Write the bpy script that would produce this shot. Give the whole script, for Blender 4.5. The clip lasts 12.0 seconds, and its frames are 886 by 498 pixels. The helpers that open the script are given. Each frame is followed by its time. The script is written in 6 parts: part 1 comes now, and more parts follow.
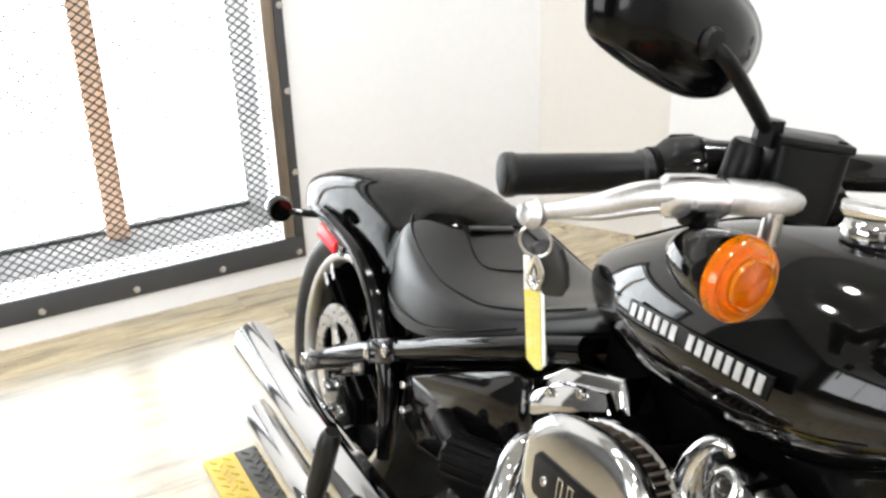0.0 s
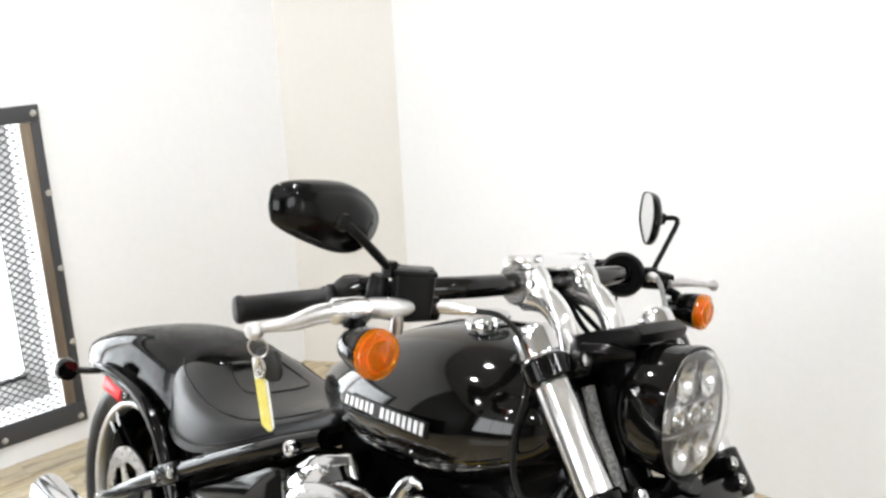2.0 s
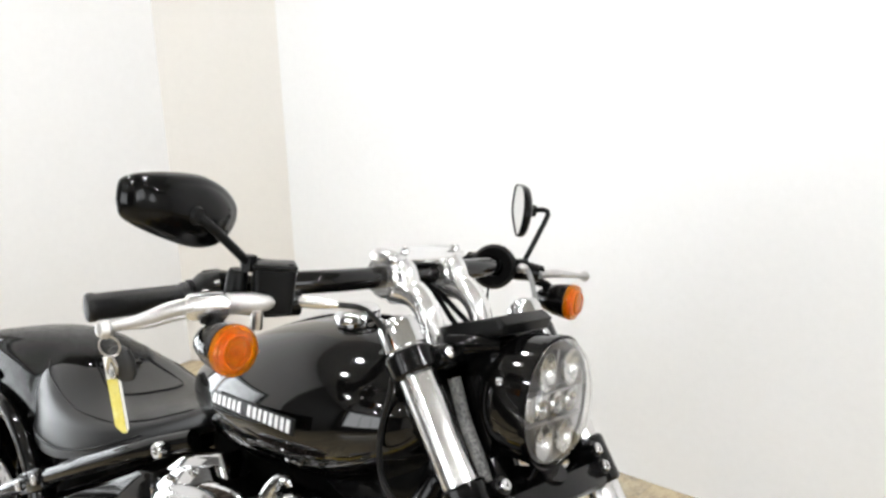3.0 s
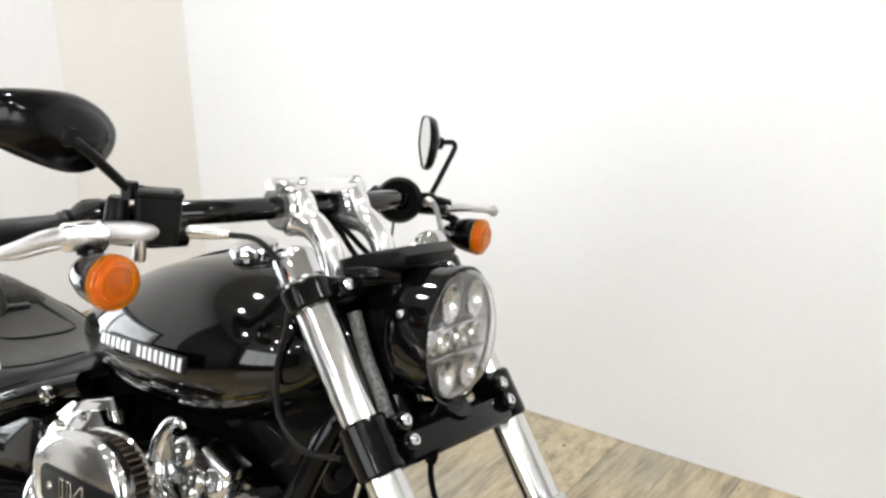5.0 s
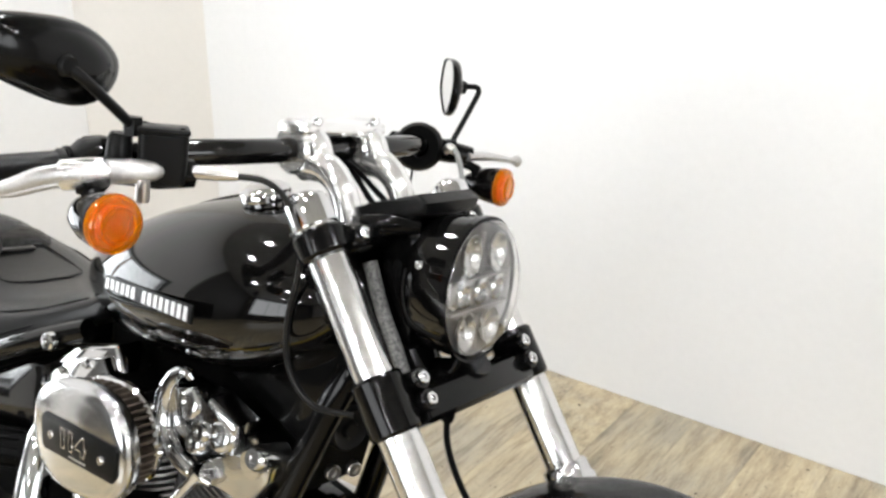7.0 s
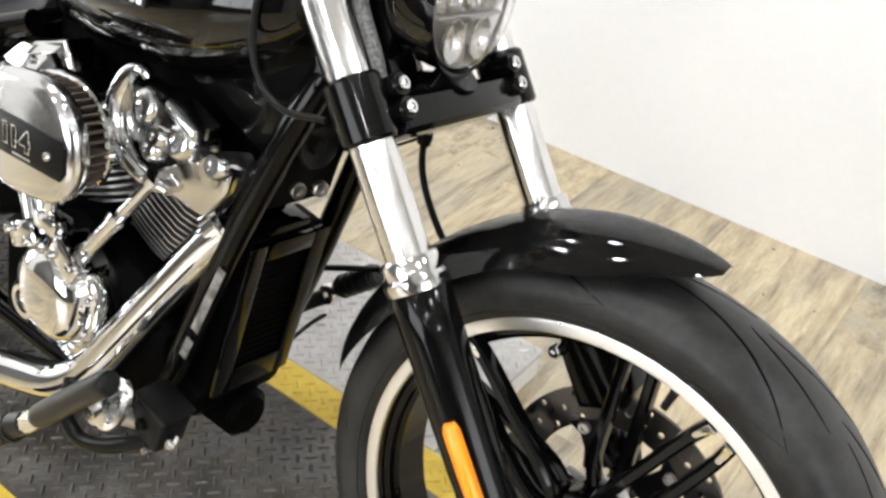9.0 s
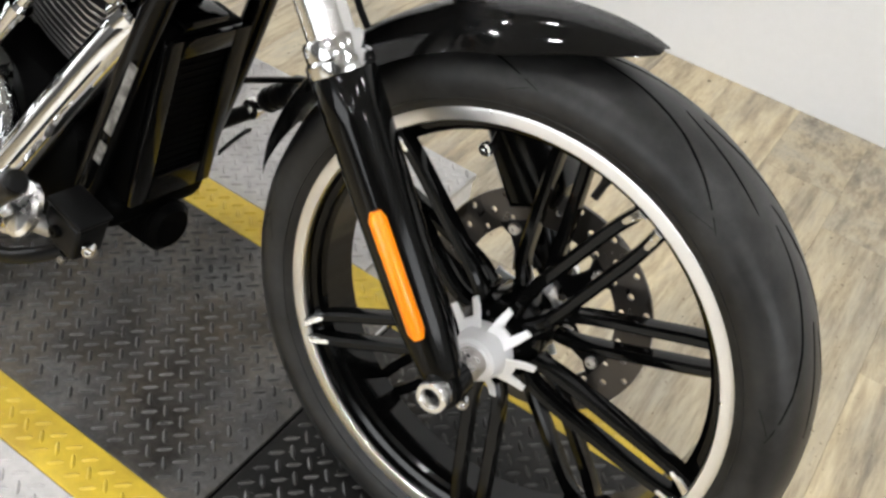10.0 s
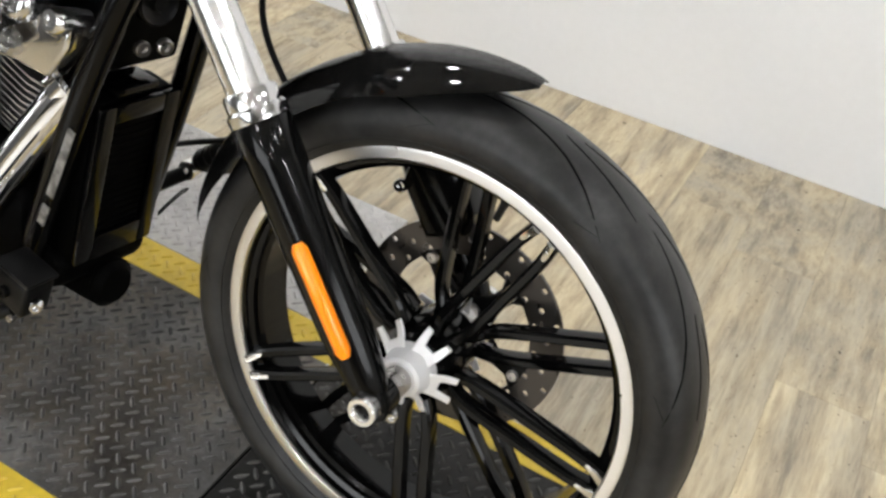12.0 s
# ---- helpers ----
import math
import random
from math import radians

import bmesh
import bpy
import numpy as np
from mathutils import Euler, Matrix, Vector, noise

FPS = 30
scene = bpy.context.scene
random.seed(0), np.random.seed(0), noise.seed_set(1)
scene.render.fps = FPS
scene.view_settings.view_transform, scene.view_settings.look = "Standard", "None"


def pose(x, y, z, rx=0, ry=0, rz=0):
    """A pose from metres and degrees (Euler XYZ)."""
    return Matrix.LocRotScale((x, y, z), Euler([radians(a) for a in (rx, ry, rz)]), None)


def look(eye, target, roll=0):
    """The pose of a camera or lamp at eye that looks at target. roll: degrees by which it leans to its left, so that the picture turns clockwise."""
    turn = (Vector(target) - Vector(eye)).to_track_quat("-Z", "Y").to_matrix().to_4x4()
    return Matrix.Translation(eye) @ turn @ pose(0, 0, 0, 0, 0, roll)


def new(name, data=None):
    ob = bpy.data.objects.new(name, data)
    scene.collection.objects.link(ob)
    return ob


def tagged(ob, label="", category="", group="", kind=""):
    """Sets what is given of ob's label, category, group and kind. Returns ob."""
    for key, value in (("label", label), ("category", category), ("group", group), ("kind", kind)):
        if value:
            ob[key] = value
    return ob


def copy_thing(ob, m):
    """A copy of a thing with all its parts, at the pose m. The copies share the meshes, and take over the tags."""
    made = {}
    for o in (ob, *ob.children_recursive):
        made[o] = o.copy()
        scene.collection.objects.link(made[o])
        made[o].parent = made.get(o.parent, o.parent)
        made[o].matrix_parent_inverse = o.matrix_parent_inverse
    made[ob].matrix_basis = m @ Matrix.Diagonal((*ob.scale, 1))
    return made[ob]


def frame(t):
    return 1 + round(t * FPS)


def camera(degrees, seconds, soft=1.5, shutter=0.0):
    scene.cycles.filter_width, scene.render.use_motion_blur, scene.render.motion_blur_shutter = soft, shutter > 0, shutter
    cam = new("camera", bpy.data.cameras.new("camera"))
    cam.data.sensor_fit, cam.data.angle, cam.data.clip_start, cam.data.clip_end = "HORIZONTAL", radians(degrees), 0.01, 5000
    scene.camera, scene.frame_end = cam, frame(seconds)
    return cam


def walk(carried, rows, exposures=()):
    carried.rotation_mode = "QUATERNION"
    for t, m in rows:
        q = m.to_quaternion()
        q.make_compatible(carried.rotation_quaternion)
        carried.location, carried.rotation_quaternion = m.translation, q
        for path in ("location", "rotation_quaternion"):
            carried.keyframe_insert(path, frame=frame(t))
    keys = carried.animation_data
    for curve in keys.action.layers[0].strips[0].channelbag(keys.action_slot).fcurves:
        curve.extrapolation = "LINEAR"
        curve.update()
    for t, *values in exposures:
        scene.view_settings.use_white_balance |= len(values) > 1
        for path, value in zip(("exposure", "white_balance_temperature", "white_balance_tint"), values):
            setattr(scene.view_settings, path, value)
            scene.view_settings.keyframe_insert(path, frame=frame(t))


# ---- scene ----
SOFT = 2.7
EXPOSURES = [(0.0, -0.66), (2.5, -0.85), (5.5, -0.88), (6.5, -0.88), (8.5, -0.47), (9.5, -0.78), (10.5, -1.05), (11.0, -1.15), (11.5, -1.12), (12.0, -0.96)]
cam = camera(50.76, 12.0, soft=SOFT)
PATH = [
    (0, -0.1075, -0.6371, 1.2877, 66.158, 1.615, 60.867),
    (0.5, 0.0807, -0.6265, 1.3078, 67.489, 3.277, 61.884),
    (1, 0.1640, -0.7632, 1.3518, 70.487, 3.016, 54.588),
    (1.5, 0.2513, -0.8417, 1.4013, 73.989, 2.016, 50.929),
    (2, 0.2953, -0.8269, 1.4081, 74.847, 2.804, 46.307),
    (2.5, 0.3144, -0.8048, 1.3993, 73.896, 2.392, 42.924),
    (3, 0.3243, -0.7886, 1.3995, 74.354, 1.818, 40.244),
    (3.5, 0.3281, -0.7695, 1.3937, 73.968, 1.305, 37.925),
    (3.7, 0.3284, -0.7657, 1.3943, 73.885, 1.263, 37.391),
    (5.3, 0.3165, -0.7399, 1.3538, 70.763, 0.516, 35.372),
    (5.5, 0.3213, -0.7420, 1.3527, 70.560, 0.332, 35.550),
    (6, 0.3138, -0.7404, 1.3457, 69.565, -0.309, 35.518),
    (6.5, 0.2962, -0.7327, 1.3372, 69.652, -0.506, 35.931),
    (6.7, 0.2872, -0.7182, 1.3335, 69.348, -0.309, 36.385),
    (8.3, 0.2318, -0.6562, 1.2701, 60.724, -3.114, 37.785),
    (8.5, 0.2343, -0.6577, 1.2505, 58.794, -3.993, 37.998),
    (9, 0.2367, -0.6628, 1.2157, 55.080, -5.253, 37.213),
    (9.5, 0.2481, -0.6638, 1.1788, 51.207, -6.392, 36.073),
    (10, 0.2614, -0.6654, 1.1350, 46.923, -7.786, 34.270),
    (10.5, 0.2753, -0.6757, 1.1035, 44.992, -8.472, 32.712),
    (11, 0.3001, -0.7036, 1.0919, 44.692, -8.644, 31.043),
    (11.5, 0.3324, -0.7536, 1.1234, 46.761, -9.245, 28.902),
    (12, 0.3498, -0.7323, 1.1731, 51.450, -6.523, 29.604),
]
walk(cam, [(t, pose(x, y, z, rx, ry, rz)) for t, x, y, z, rx, ry, rz in PATH], EXPOSURES)

# ---- world, lamps ----
world = bpy.data.worlds.new("world")
scene.world = world
world.use_nodes = True
sky = world.node_tree.nodes.new("ShaderNodeTexSky")
sky.sky_type, sky.sun_disc = "NISHITA", False
sky.sun_elevation, sky.sun_rotation = radians(40), radians(200)
world.node_tree.links.new(sky.outputs[0], world.node_tree.nodes["Background"].inputs[0])
world.node_tree.nodes["Background"].inputs[1].default_value = 0.12


def area(name, place, target, sx, sy, watts, color=(1, 1, 1), spread=180):
    data = bpy.data.lights.new(name, "AREA")
    data.shape, data.size, data.size_y, data.energy, data.color = "RECTANGLE", sx, sy, watts, color
    data.spread = radians(spread)
    ob = new(name, data)
    ob.matrix_world = look(place, target)
    return ob


FLOOR = -0.065
CEIL = 2.7
XW, YN, YS, XE = -2.86, 1.525, -5.0, 4.2
# daylight through the shop window and low grated opening; east lamp is added fill
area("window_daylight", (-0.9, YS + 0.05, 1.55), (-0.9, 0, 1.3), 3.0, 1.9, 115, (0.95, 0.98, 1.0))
area("grate_daylight", (XW - 0.405, -0.47, 0.585), (0, -0.47, 0.45), 1.44, 0.98, 18, (0.92, 0.97, 1.0))
area("east_fill", (XE - 0.02, -1.6, 1.75), (0, -1.6, 1.2), 2.6, 1.4, 60, (0.95, 0.98, 1.0))
# (-1.75, 0.25) is an extra lamp, added to brighten the west wall
LAMPS = [(-1.9, -0.6), (-1.9, -2.2), (-0.4, -0.6), (-0.4, -2.2), (1.2, -0.6), (1.2, -2.2), (-0.4, -3.8), (1.2, -3.8), (2.8, -1.4), (-0.9, 0.7), (-1.75, 0.25), (1.3, 0.6)]
for lx, ly in LAMPS:
    data = bpy.data.lights.new("ceiling_lamp", "AREA")
    data.shape, data.size, data.energy, data.color = "DISK", 0.14, 24, (0.985, 0.99, 1.0)
    new("ceiling_lamp", data).matrix_world = look((lx, ly, CEIL - 0.035), (lx, ly, 0))


# ---- materials ----
def material(name, color, rough=0.5, metal=0.0, coat=0.0, spec=0.5):
    m = bpy.data.materials.new(name)
    m.use_nodes = True
    b = m.node_tree.nodes["Principled BSDF"]
    b.inputs["Base Color"].default_value = (*color, 1)
    b.inputs["Roughness"].default_value = rough
    b.inputs["Metallic"].default_value = metal
    b.inputs["Coat Weight"].default_value = coat
    b.inputs["Coat Roughness"].default_value = 0.03
    b.inputs["Specular IOR Level"].default_value = spec
    return m


def node(m, kind, **values):
    n = m.node_tree.nodes.new(kind)
    for key, value in values.items():
        n.inputs[key].default_value = value
    return n


def link(m, a, b):
    m.node_tree.links.new(a, b)


def coords(m, scale=(1, 1, 1), turn=(0, 0, 0)):
    c = node(m, "ShaderNodeTexCoord")
    p = node(m, "ShaderNodeMapping", Scale=scale, Rotation=turn)
    link(m, c.outputs["Object"], p.inputs["Vector"])
    return p.outputs["Vector"]


def ramp(m, source, stops):
    r = node(m, "ShaderNodeValToRGB")
    e = r.color_ramp.elements
    for n, (at, color) in enumerate(stops):
        k = e[n] if n < 2 else e.new(at)
        k.position, k.color = at, (*color, 1) if len(color) == 3 else color
    link(m, source, r.inputs["Fac"])
    return r.outputs["Color"]


def noisy(m, scale, detail=4.0, rough=0.55, vector=None):
    n = node(m, "ShaderNodeTexNoise", Scale=scale, Detail=detail, Roughness=rough)
    link(m, vector if vector else coords(m), n.inputs["Vector"])
    return n.outputs["Fac"]


def vary(m, low, high, scale, stretch=(1, 1, 1), second=None, grain=0.82, spread=(0.3, 0.7)):
    """Base colour that wanders between two colours at one scale, and by a little at a finer one."""
    b = m.node_tree.nodes["Principled BSDF"]
    v = coords(m, stretch)
    c = ramp(m, noisy(m, scale, 5, 0.6, v), [(spread[0], low), (spread[1], high)])
    fine = ramp(m, noisy(m, second or scale * 9, 3, 0.6, v), [(0.3, (grain,) * 3), (0.7, (1.0,) * 3)])
    mix = node(m, "ShaderNodeMixRGB", Fac=1.0)
    mix.blend_type = "MULTIPLY"
    link(m, c, mix.inputs["Color1"])
    link(m, fine, mix.inputs["Color2"])
    link(m, mix.outputs["Color"], b.inputs["Base Color"])
    return m


def bumpy(m, scale, strength, distance=0.001, stretch=(1, 1, 1), detail=3.0):
    b = m.node_tree.nodes["Principled BSDF"]
    n = node(m, "ShaderNodeBump", Strength=strength, Distance=distance)
    link(m, noisy(m, scale, detail, 0.6, coords(m, stretch)), n.inputs["Height"])
    link(m, n.outputs["Normal"], b.inputs["Normal"])
    return m


def smudged(m, scale, low, high):
    """Roughness that wanders, as of fingermarks and dust."""
    b = m.node_tree.nodes["Principled BSDF"]
    r = node(m, "ShaderNodeMapRange")
    r.inputs["From Min"].default_value, r.inputs["From Max"].default_value = 0.3, 0.7
    r.inputs["To Min"].default_value, r.inputs["To Max"].default_value = low, high
    link(m, noisy(m, scale, 5, 0.65), r.inputs["Value"])
    link(m, r.outputs["Result"], b.inputs["Roughness"])
    return m


WALL = bumpy(vary(material("wall_paint", (0.8, 0.8, 0.8), 0.55), (0.785, 0.787, 0.79), (0.81, 0.81, 0.812), 0.9, (1, 1, 1), 40, 0.975), 180, 0.10)
# for walls out of view, dark to deepen the reflections in black paint
DARKWALL = vary(material("dark_grey_wall_paint", (0.06, 0.06, 0.06), 0.6), (0.05, 0.048, 0.046), (0.08, 0.078, 0.075), 1.5)
CEILING = vary(material("pale_grey_ceiling_paint", (0.45, 0.45, 0.44), 0.7), (0.40, 0.40, 0.395), (0.50, 0.50, 0.49), 2)
BASE = vary(material("base_paint", (0.74, 0.73, 0.7), 0.45), (0.66, 0.65, 0.62), (0.8, 0.79, 0.77), 7)
# lighter copy of the gloss black, greyed for the sheen on the front mudguard
SHEENPAINT = smudged(vary(material("sheen_greyed_black_paint", (0.007, 0.0068, 0.0066), 0.06, 0, 0.0, 0.5), (0.004, 0.0039, 0.0038), (0.011, 0.0107, 0.0104), 12), 14, 0.04, 0.1)
PAINT = smudged(material("gloss_black_paint", (0.0022, 0.0021, 0.002), 0.05, 0, 0.0, 0.42), 14, 0.03, 0.08)
BLACK = smudged(material("gloss_black_trim", (0.002, 0.002, 0.002), 0.1, 0, 0.0, 0.2), 30, 0.07, 0.15)
GLOSS = smudged(material("deep_gloss_black_enamel", (0.0015, 0.0015, 0.0015), 0.06, 0, 0, 0.32), 25, 0.04, 0.1)
MIRRORBACK = smudged(material("semi_gloss_black_shell", (0.0015, 0.0015, 0.0015), 0.12, 0, 0, 0.22), 30, 0.09, 0.17)
RIMBLACK = smudged(material("gloss_black_rim", (0.0015, 0.0015, 0.0015), 0.08, 0, 0, 0.25), 30, 0.05, 0.12)
SATIN = bumpy(smudged(material("satin_black", (0.004, 0.004, 0.004), 0.35, 0, 0, 0.14), 40, 0.28, 0.45), 900, 0.1, 0.0003)
PLASTIC = bumpy(material("black_plastic", (0.002, 0.002, 0.002), 0.42, 0, 0, 0.05), 1200, 0.18, 0.0003)
ENGINE = bumpy(vary(material("black_engine_casting", (0.014, 0.014, 0.014), 0.5, 0, 0, 0.02), (0.001, 0.001, 0.001), (0.003, 0.003, 0.003), 25), 500, 0.3, 0.0006)
CHROME = smudged(material("chrome", (0.68, 0.68, 0.685), 0.04, 1.0), 25, 0.02, 0.09)
TUBECHROME = smudged(material("fork_tube_chrome", (0.70, 0.695, 0.69), 0.2, 1.0), 12, 0.17, 0.24)
SATINCHROME = smudged(material("dulled_chrome", (0.62, 0.62, 0.622), 0.13, 1.0), 25, 0.1, 0.18)
RISER = smudged(material("bright_polished_alloy", (0.88, 0.878, 0.875), 0.14, 0.9), 40, 0.1, 0.2)
CAST = smudged(bumpy(vary(material("satin_cast_alloy", (0.6, 0.6, 0.6), 0.38, 0.9), (0.52, 0.515, 0.51), (0.66, 0.655, 0.65), 30), 600, 0.12, 0.0003), 60, 0.32, 0.46)
# white reveal greyed in colour to offset the strong lamp beside it
REVEAL = vary(material("greyed_reveal", (0.6, 0.59, 0.57), 0.8), (0.13, 0.128, 0.124), (0.22, 0.216, 0.21), 5)
POLISHED = smudged(material("polished_alloy", (0.82, 0.815, 0.81), 0.18, 1.0), 30, 0.14, 0.3)
TIP = material("machined_spoke_end", (0.8, 0.795, 0.79), 0.16, 1.0)
MACHINED = smudged(material("machined_alloy", (0.76, 0.75, 0.735), 0.3, 1.0), 50, 0.26, 0.42)
SILVER = material("silver_lacquer", (0.72, 0.72, 0.73), 0.33, 0.25)
DARKCHROME = smudged(material("smoked_lamp_chrome", (0.30, 0.29, 0.285), 0.35, 0.8), 40, 0.28, 0.45)
REFLECTOR = smudged(material("lamp_reflector", (0.55, 0.545, 0.535), 0.22, 0.95), 60, 0.18, 0.34)
STEEL = smudged(material("steel", (0.55, 0.53, 0.51), 0.28, 1.0), 60, 0.22, 0.4)
RUBBER = bumpy(vary(material("tyre_rubber", (0.014, 0.014, 0.014), 0.4, 0, 0, 0.27), (0.007, 0.007, 0.0072), (0.036, 0.0356, 0.035), 11, (1, 1, 1), 70, 0.6), 350, 0.22, 0.0006)
GRIP = bumpy(material("grip_rubber", (0.004, 0.004, 0.0041), 0.36, 0, 0, 0.3), 300, 0.2, 0.0005)
VINYL = bumpy(vary(material("seat_vinyl", (0.01, 0.01, 0.01), 0.30, 0, 0, 0.5), (0.003, 0.003, 0.0031), (0.007, 0.007, 0.0074), 12), 420, 0.35, 0.0007)
CABLE = bumpy(vary(material("grey_cable_sheath", (0.25, 0.25, 0.25), 0.4), (0.20, 0.20, 0.20), (0.30, 0.30, 0.295), 60), 600, 0.2, 0.0004)
LOOM = bumpy(vary(material("braided_loom", (0.1, 0.1, 0.1), 0.5), (0.02, 0.02, 0.02), (0.30, 0.30, 0.29), 260), 900, 0.5, 0.0008)
FABRIC = bumpy(material("black_fob_leather", (0.012, 0.012, 0.012), 0.5), 500, 0.3, 0.0005)
AMBER = material("amber_lens", (1.0, 0.33, 0.0), 0.05, 0, 0.0)
AMBER.node_tree.nodes["Principled BSDF"].inputs["Transmission Weight"].default_value = 0.8
DISC = smudged(material("disc_steel", (0.075, 0.069, 0.064), 0.26, 1.0), 60, 0.25, 0.42)
ORANGE = material("orange_reflector", (1.0, 0.26, 0.0), 0.3, 0, 0.2)
ORANGEBOWL = material("lens_bowl", (1.0, 0.86, 0.35), 0.2, 0.6)
GROOVE = material("tyre_groove", (0.001, 0.001, 0.001), 0.8, 0, 0, 0.02)
RED = material("red_reflector", (0.75, 0.02, 0.03), 0.3, 0, 0.0, 0.3)
LUG = smudged(vary(material("worn_black_lug", (0.08, 0.078, 0.075), 0.3, 0.3), (0.010, 0.0097, 0.0094), (0.12, 0.115, 0.108), 5, (1, 1, 1), 50, 0.4), 40, 0.24, 0.45)
YELLOW = bumpy(vary(material("yellow_floor_paint", (0.62, 0.43, 0.03), 0.4), (0.5, 0.34, 0.03), (0.72, 0.52, 0.045), 9, (1, 1, 1), 60), 300, 0.25)


def deck(name, tones):
    """Worn plate: scuffed grey and oily dark patches, brown stains, pale dust specks."""
    m = material(name, (0.04, 0.04, 0.04), 0.45, 0, 0, 0.28)
    b = m.node_tree.nodes["Principled BSDF"]
    v = coords(m)
    last = ramp(m, noisy(m, 3.4, 6, 0.62, v), [(at, (v, v * 0.97, v * 0.935)) for at, v in zip((0.36, 0.48, 0.62), tones)])
    stain = ramp(m, noisy(m, 5.1, 5, 0.7, v), [(0.42, (1, 1, 1)), (0.66, (1.0, 0.84, 0.62))])
    grime = ramp(m, noisy(m, 85, 5, 0.7, v), [(0.3, (0.5,) * 3), (0.68, (1.15,) * 3)])
    for other in (stain, grime):
        x = node(m, "ShaderNodeMixRGB", Fac=1.0)
        x.blend_type = "MULTIPLY"
        link(m, last, x.inputs["Color1"])
        link(m, other, x.inputs["Color2"])
        last = x.outputs["Color"]
    dust = ramp(m, noisy(m, 210, 2, 0.5, v), [(0.715, (0, 0, 0)), (0.76, (1, 1, 1))])
    x = node(m, "ShaderNodeMixRGB")
    x.inputs["Color2"].default_value = (0.36, 0.34, 0.31, 1)
    link(m, dust, x.inputs["Fac"])
    link(m, last, x.inputs["Color1"])
    link(m, x.outputs["Color"], b.inputs["Base Color"])
    return smudged(bumpy(m, 400, 0.35), 7, 0.28, 0.6)


DECK = deck("worn_black_deck", (0.004, 0.010, 0.026))
# same deck in paler tones, for the rear plate
PALE_DECK = deck("paler_worn_deck", (0.026, 0.080, 0.17))
BARE = smudged(bumpy(vary(material("bare_plate", (0.55, 0.53, 0.51), 0.4, 0.35), (0.34, 0.33, 0.32), (0.54, 0.525, 0.51), 8), 300, 0.2), 20, 0.3, 0.5)
RUST = vary(material("rust_spot", (0.2, 0.09, 0.04), 0.8), (0.20, 0.075, 0.02), (0.34, 0.14, 0.045), 90)
FIN = smudged(material("machined_fin", (0.34, 0.335, 0.33), 0.3, 0.9), 40, 0.25, 0.45)
GUNMETAL = smudged(material("painted_angle_iron", (0.05, 0.052, 0.056), 0.45, 0.2), 30, 0.35, 0.55)
MESH = material("blackened_mesh", (0.02, 0.02, 0.02), 0.6, 0.0, 0, 0.2)
TIMBER = vary(material("weathered_timber", (0.2, 0.15, 0.1), 0.7), (0.10, 0.075, 0.055), (0.30, 0.235, 0.165), 8, (1, 1, 0.12), 60)
# orange timber, its colour paled for the glare of the bright opening
POST = vary(material("glare_paled_timber", (0.6, 0.34, 0.17), 0.6), (0.84, 0.54, 0.36), (0.92, 0.68, 0.5), 10, (1, 1, 0.12))
GLASS = material("clear_glass", (1, 1, 1), 0.02)
GLASS.node_tree.nodes["Principled BSDF"].inputs["Transmission Weight"].default_value = 1.0
GLASS.node_tree.nodes["Principled BSDF"].inputs["IOR"].default_value = 1.42
MIRROR = material("mirror_glass", (0.9, 0.9, 0.9), 0.01, 1.0)
TAG = vary(material("yellow_tag_card", (0.78, 0.68, 0.12), 0.5), (0.72, 0.6, 0.08), (0.82, 0.76, 0.3), 40)
WHITECARD = material("white_card", (0.8, 0.8, 0.78), 0.5)
PLEAT = vary(material("filter_paper", (0.30, 0.22, 0.15), 0.8), (0.045, 0.033, 0.024), (0.10, 0.076, 0.056), 60)
LABEL = vary(material("foil_label", (0.3, 0.3, 0.3), 0.35, 0.6), (0.08, 0.08, 0.08), (0.5, 0.5, 0.5), 60)
# wall paint made warmer and darker for the shade on the corner panel
PANEL_PAINT = bumpy(vary(material("shaded_panel_paint", (0.7, 0.66, 0.6), 0.55), (0.66, 0.635, 0.595), (0.69, 0.665, 0.63), 0.9, (1, 1, 1), 40, 0.975), 180, 0.1)


def glowing(name, color, strength):
    m = bpy.data.materials.new(name)
    m.use_nodes = True
    b = m.node_tree.nodes["Principled BSDF"]
    b.inputs["Base Color"].default_value = (0.8, 0.8, 0.8, 1)
    b.inputs["Emission Color"].default_value = (*color, 1)
    b.inputs["Emission Strength"].default_value = strength
    return m


LAMP_GLOW = glowing("lamp_lens", (1.0, 0.96, 0.9), 25)
SKY_GLOW = glowing("bright_outdoors", (0.96, 0.98, 1.0), 5.0)
SKY_WEST = glowing("bright_yard_outdoors", (0.93, 0.97, 1.0), 13.0)


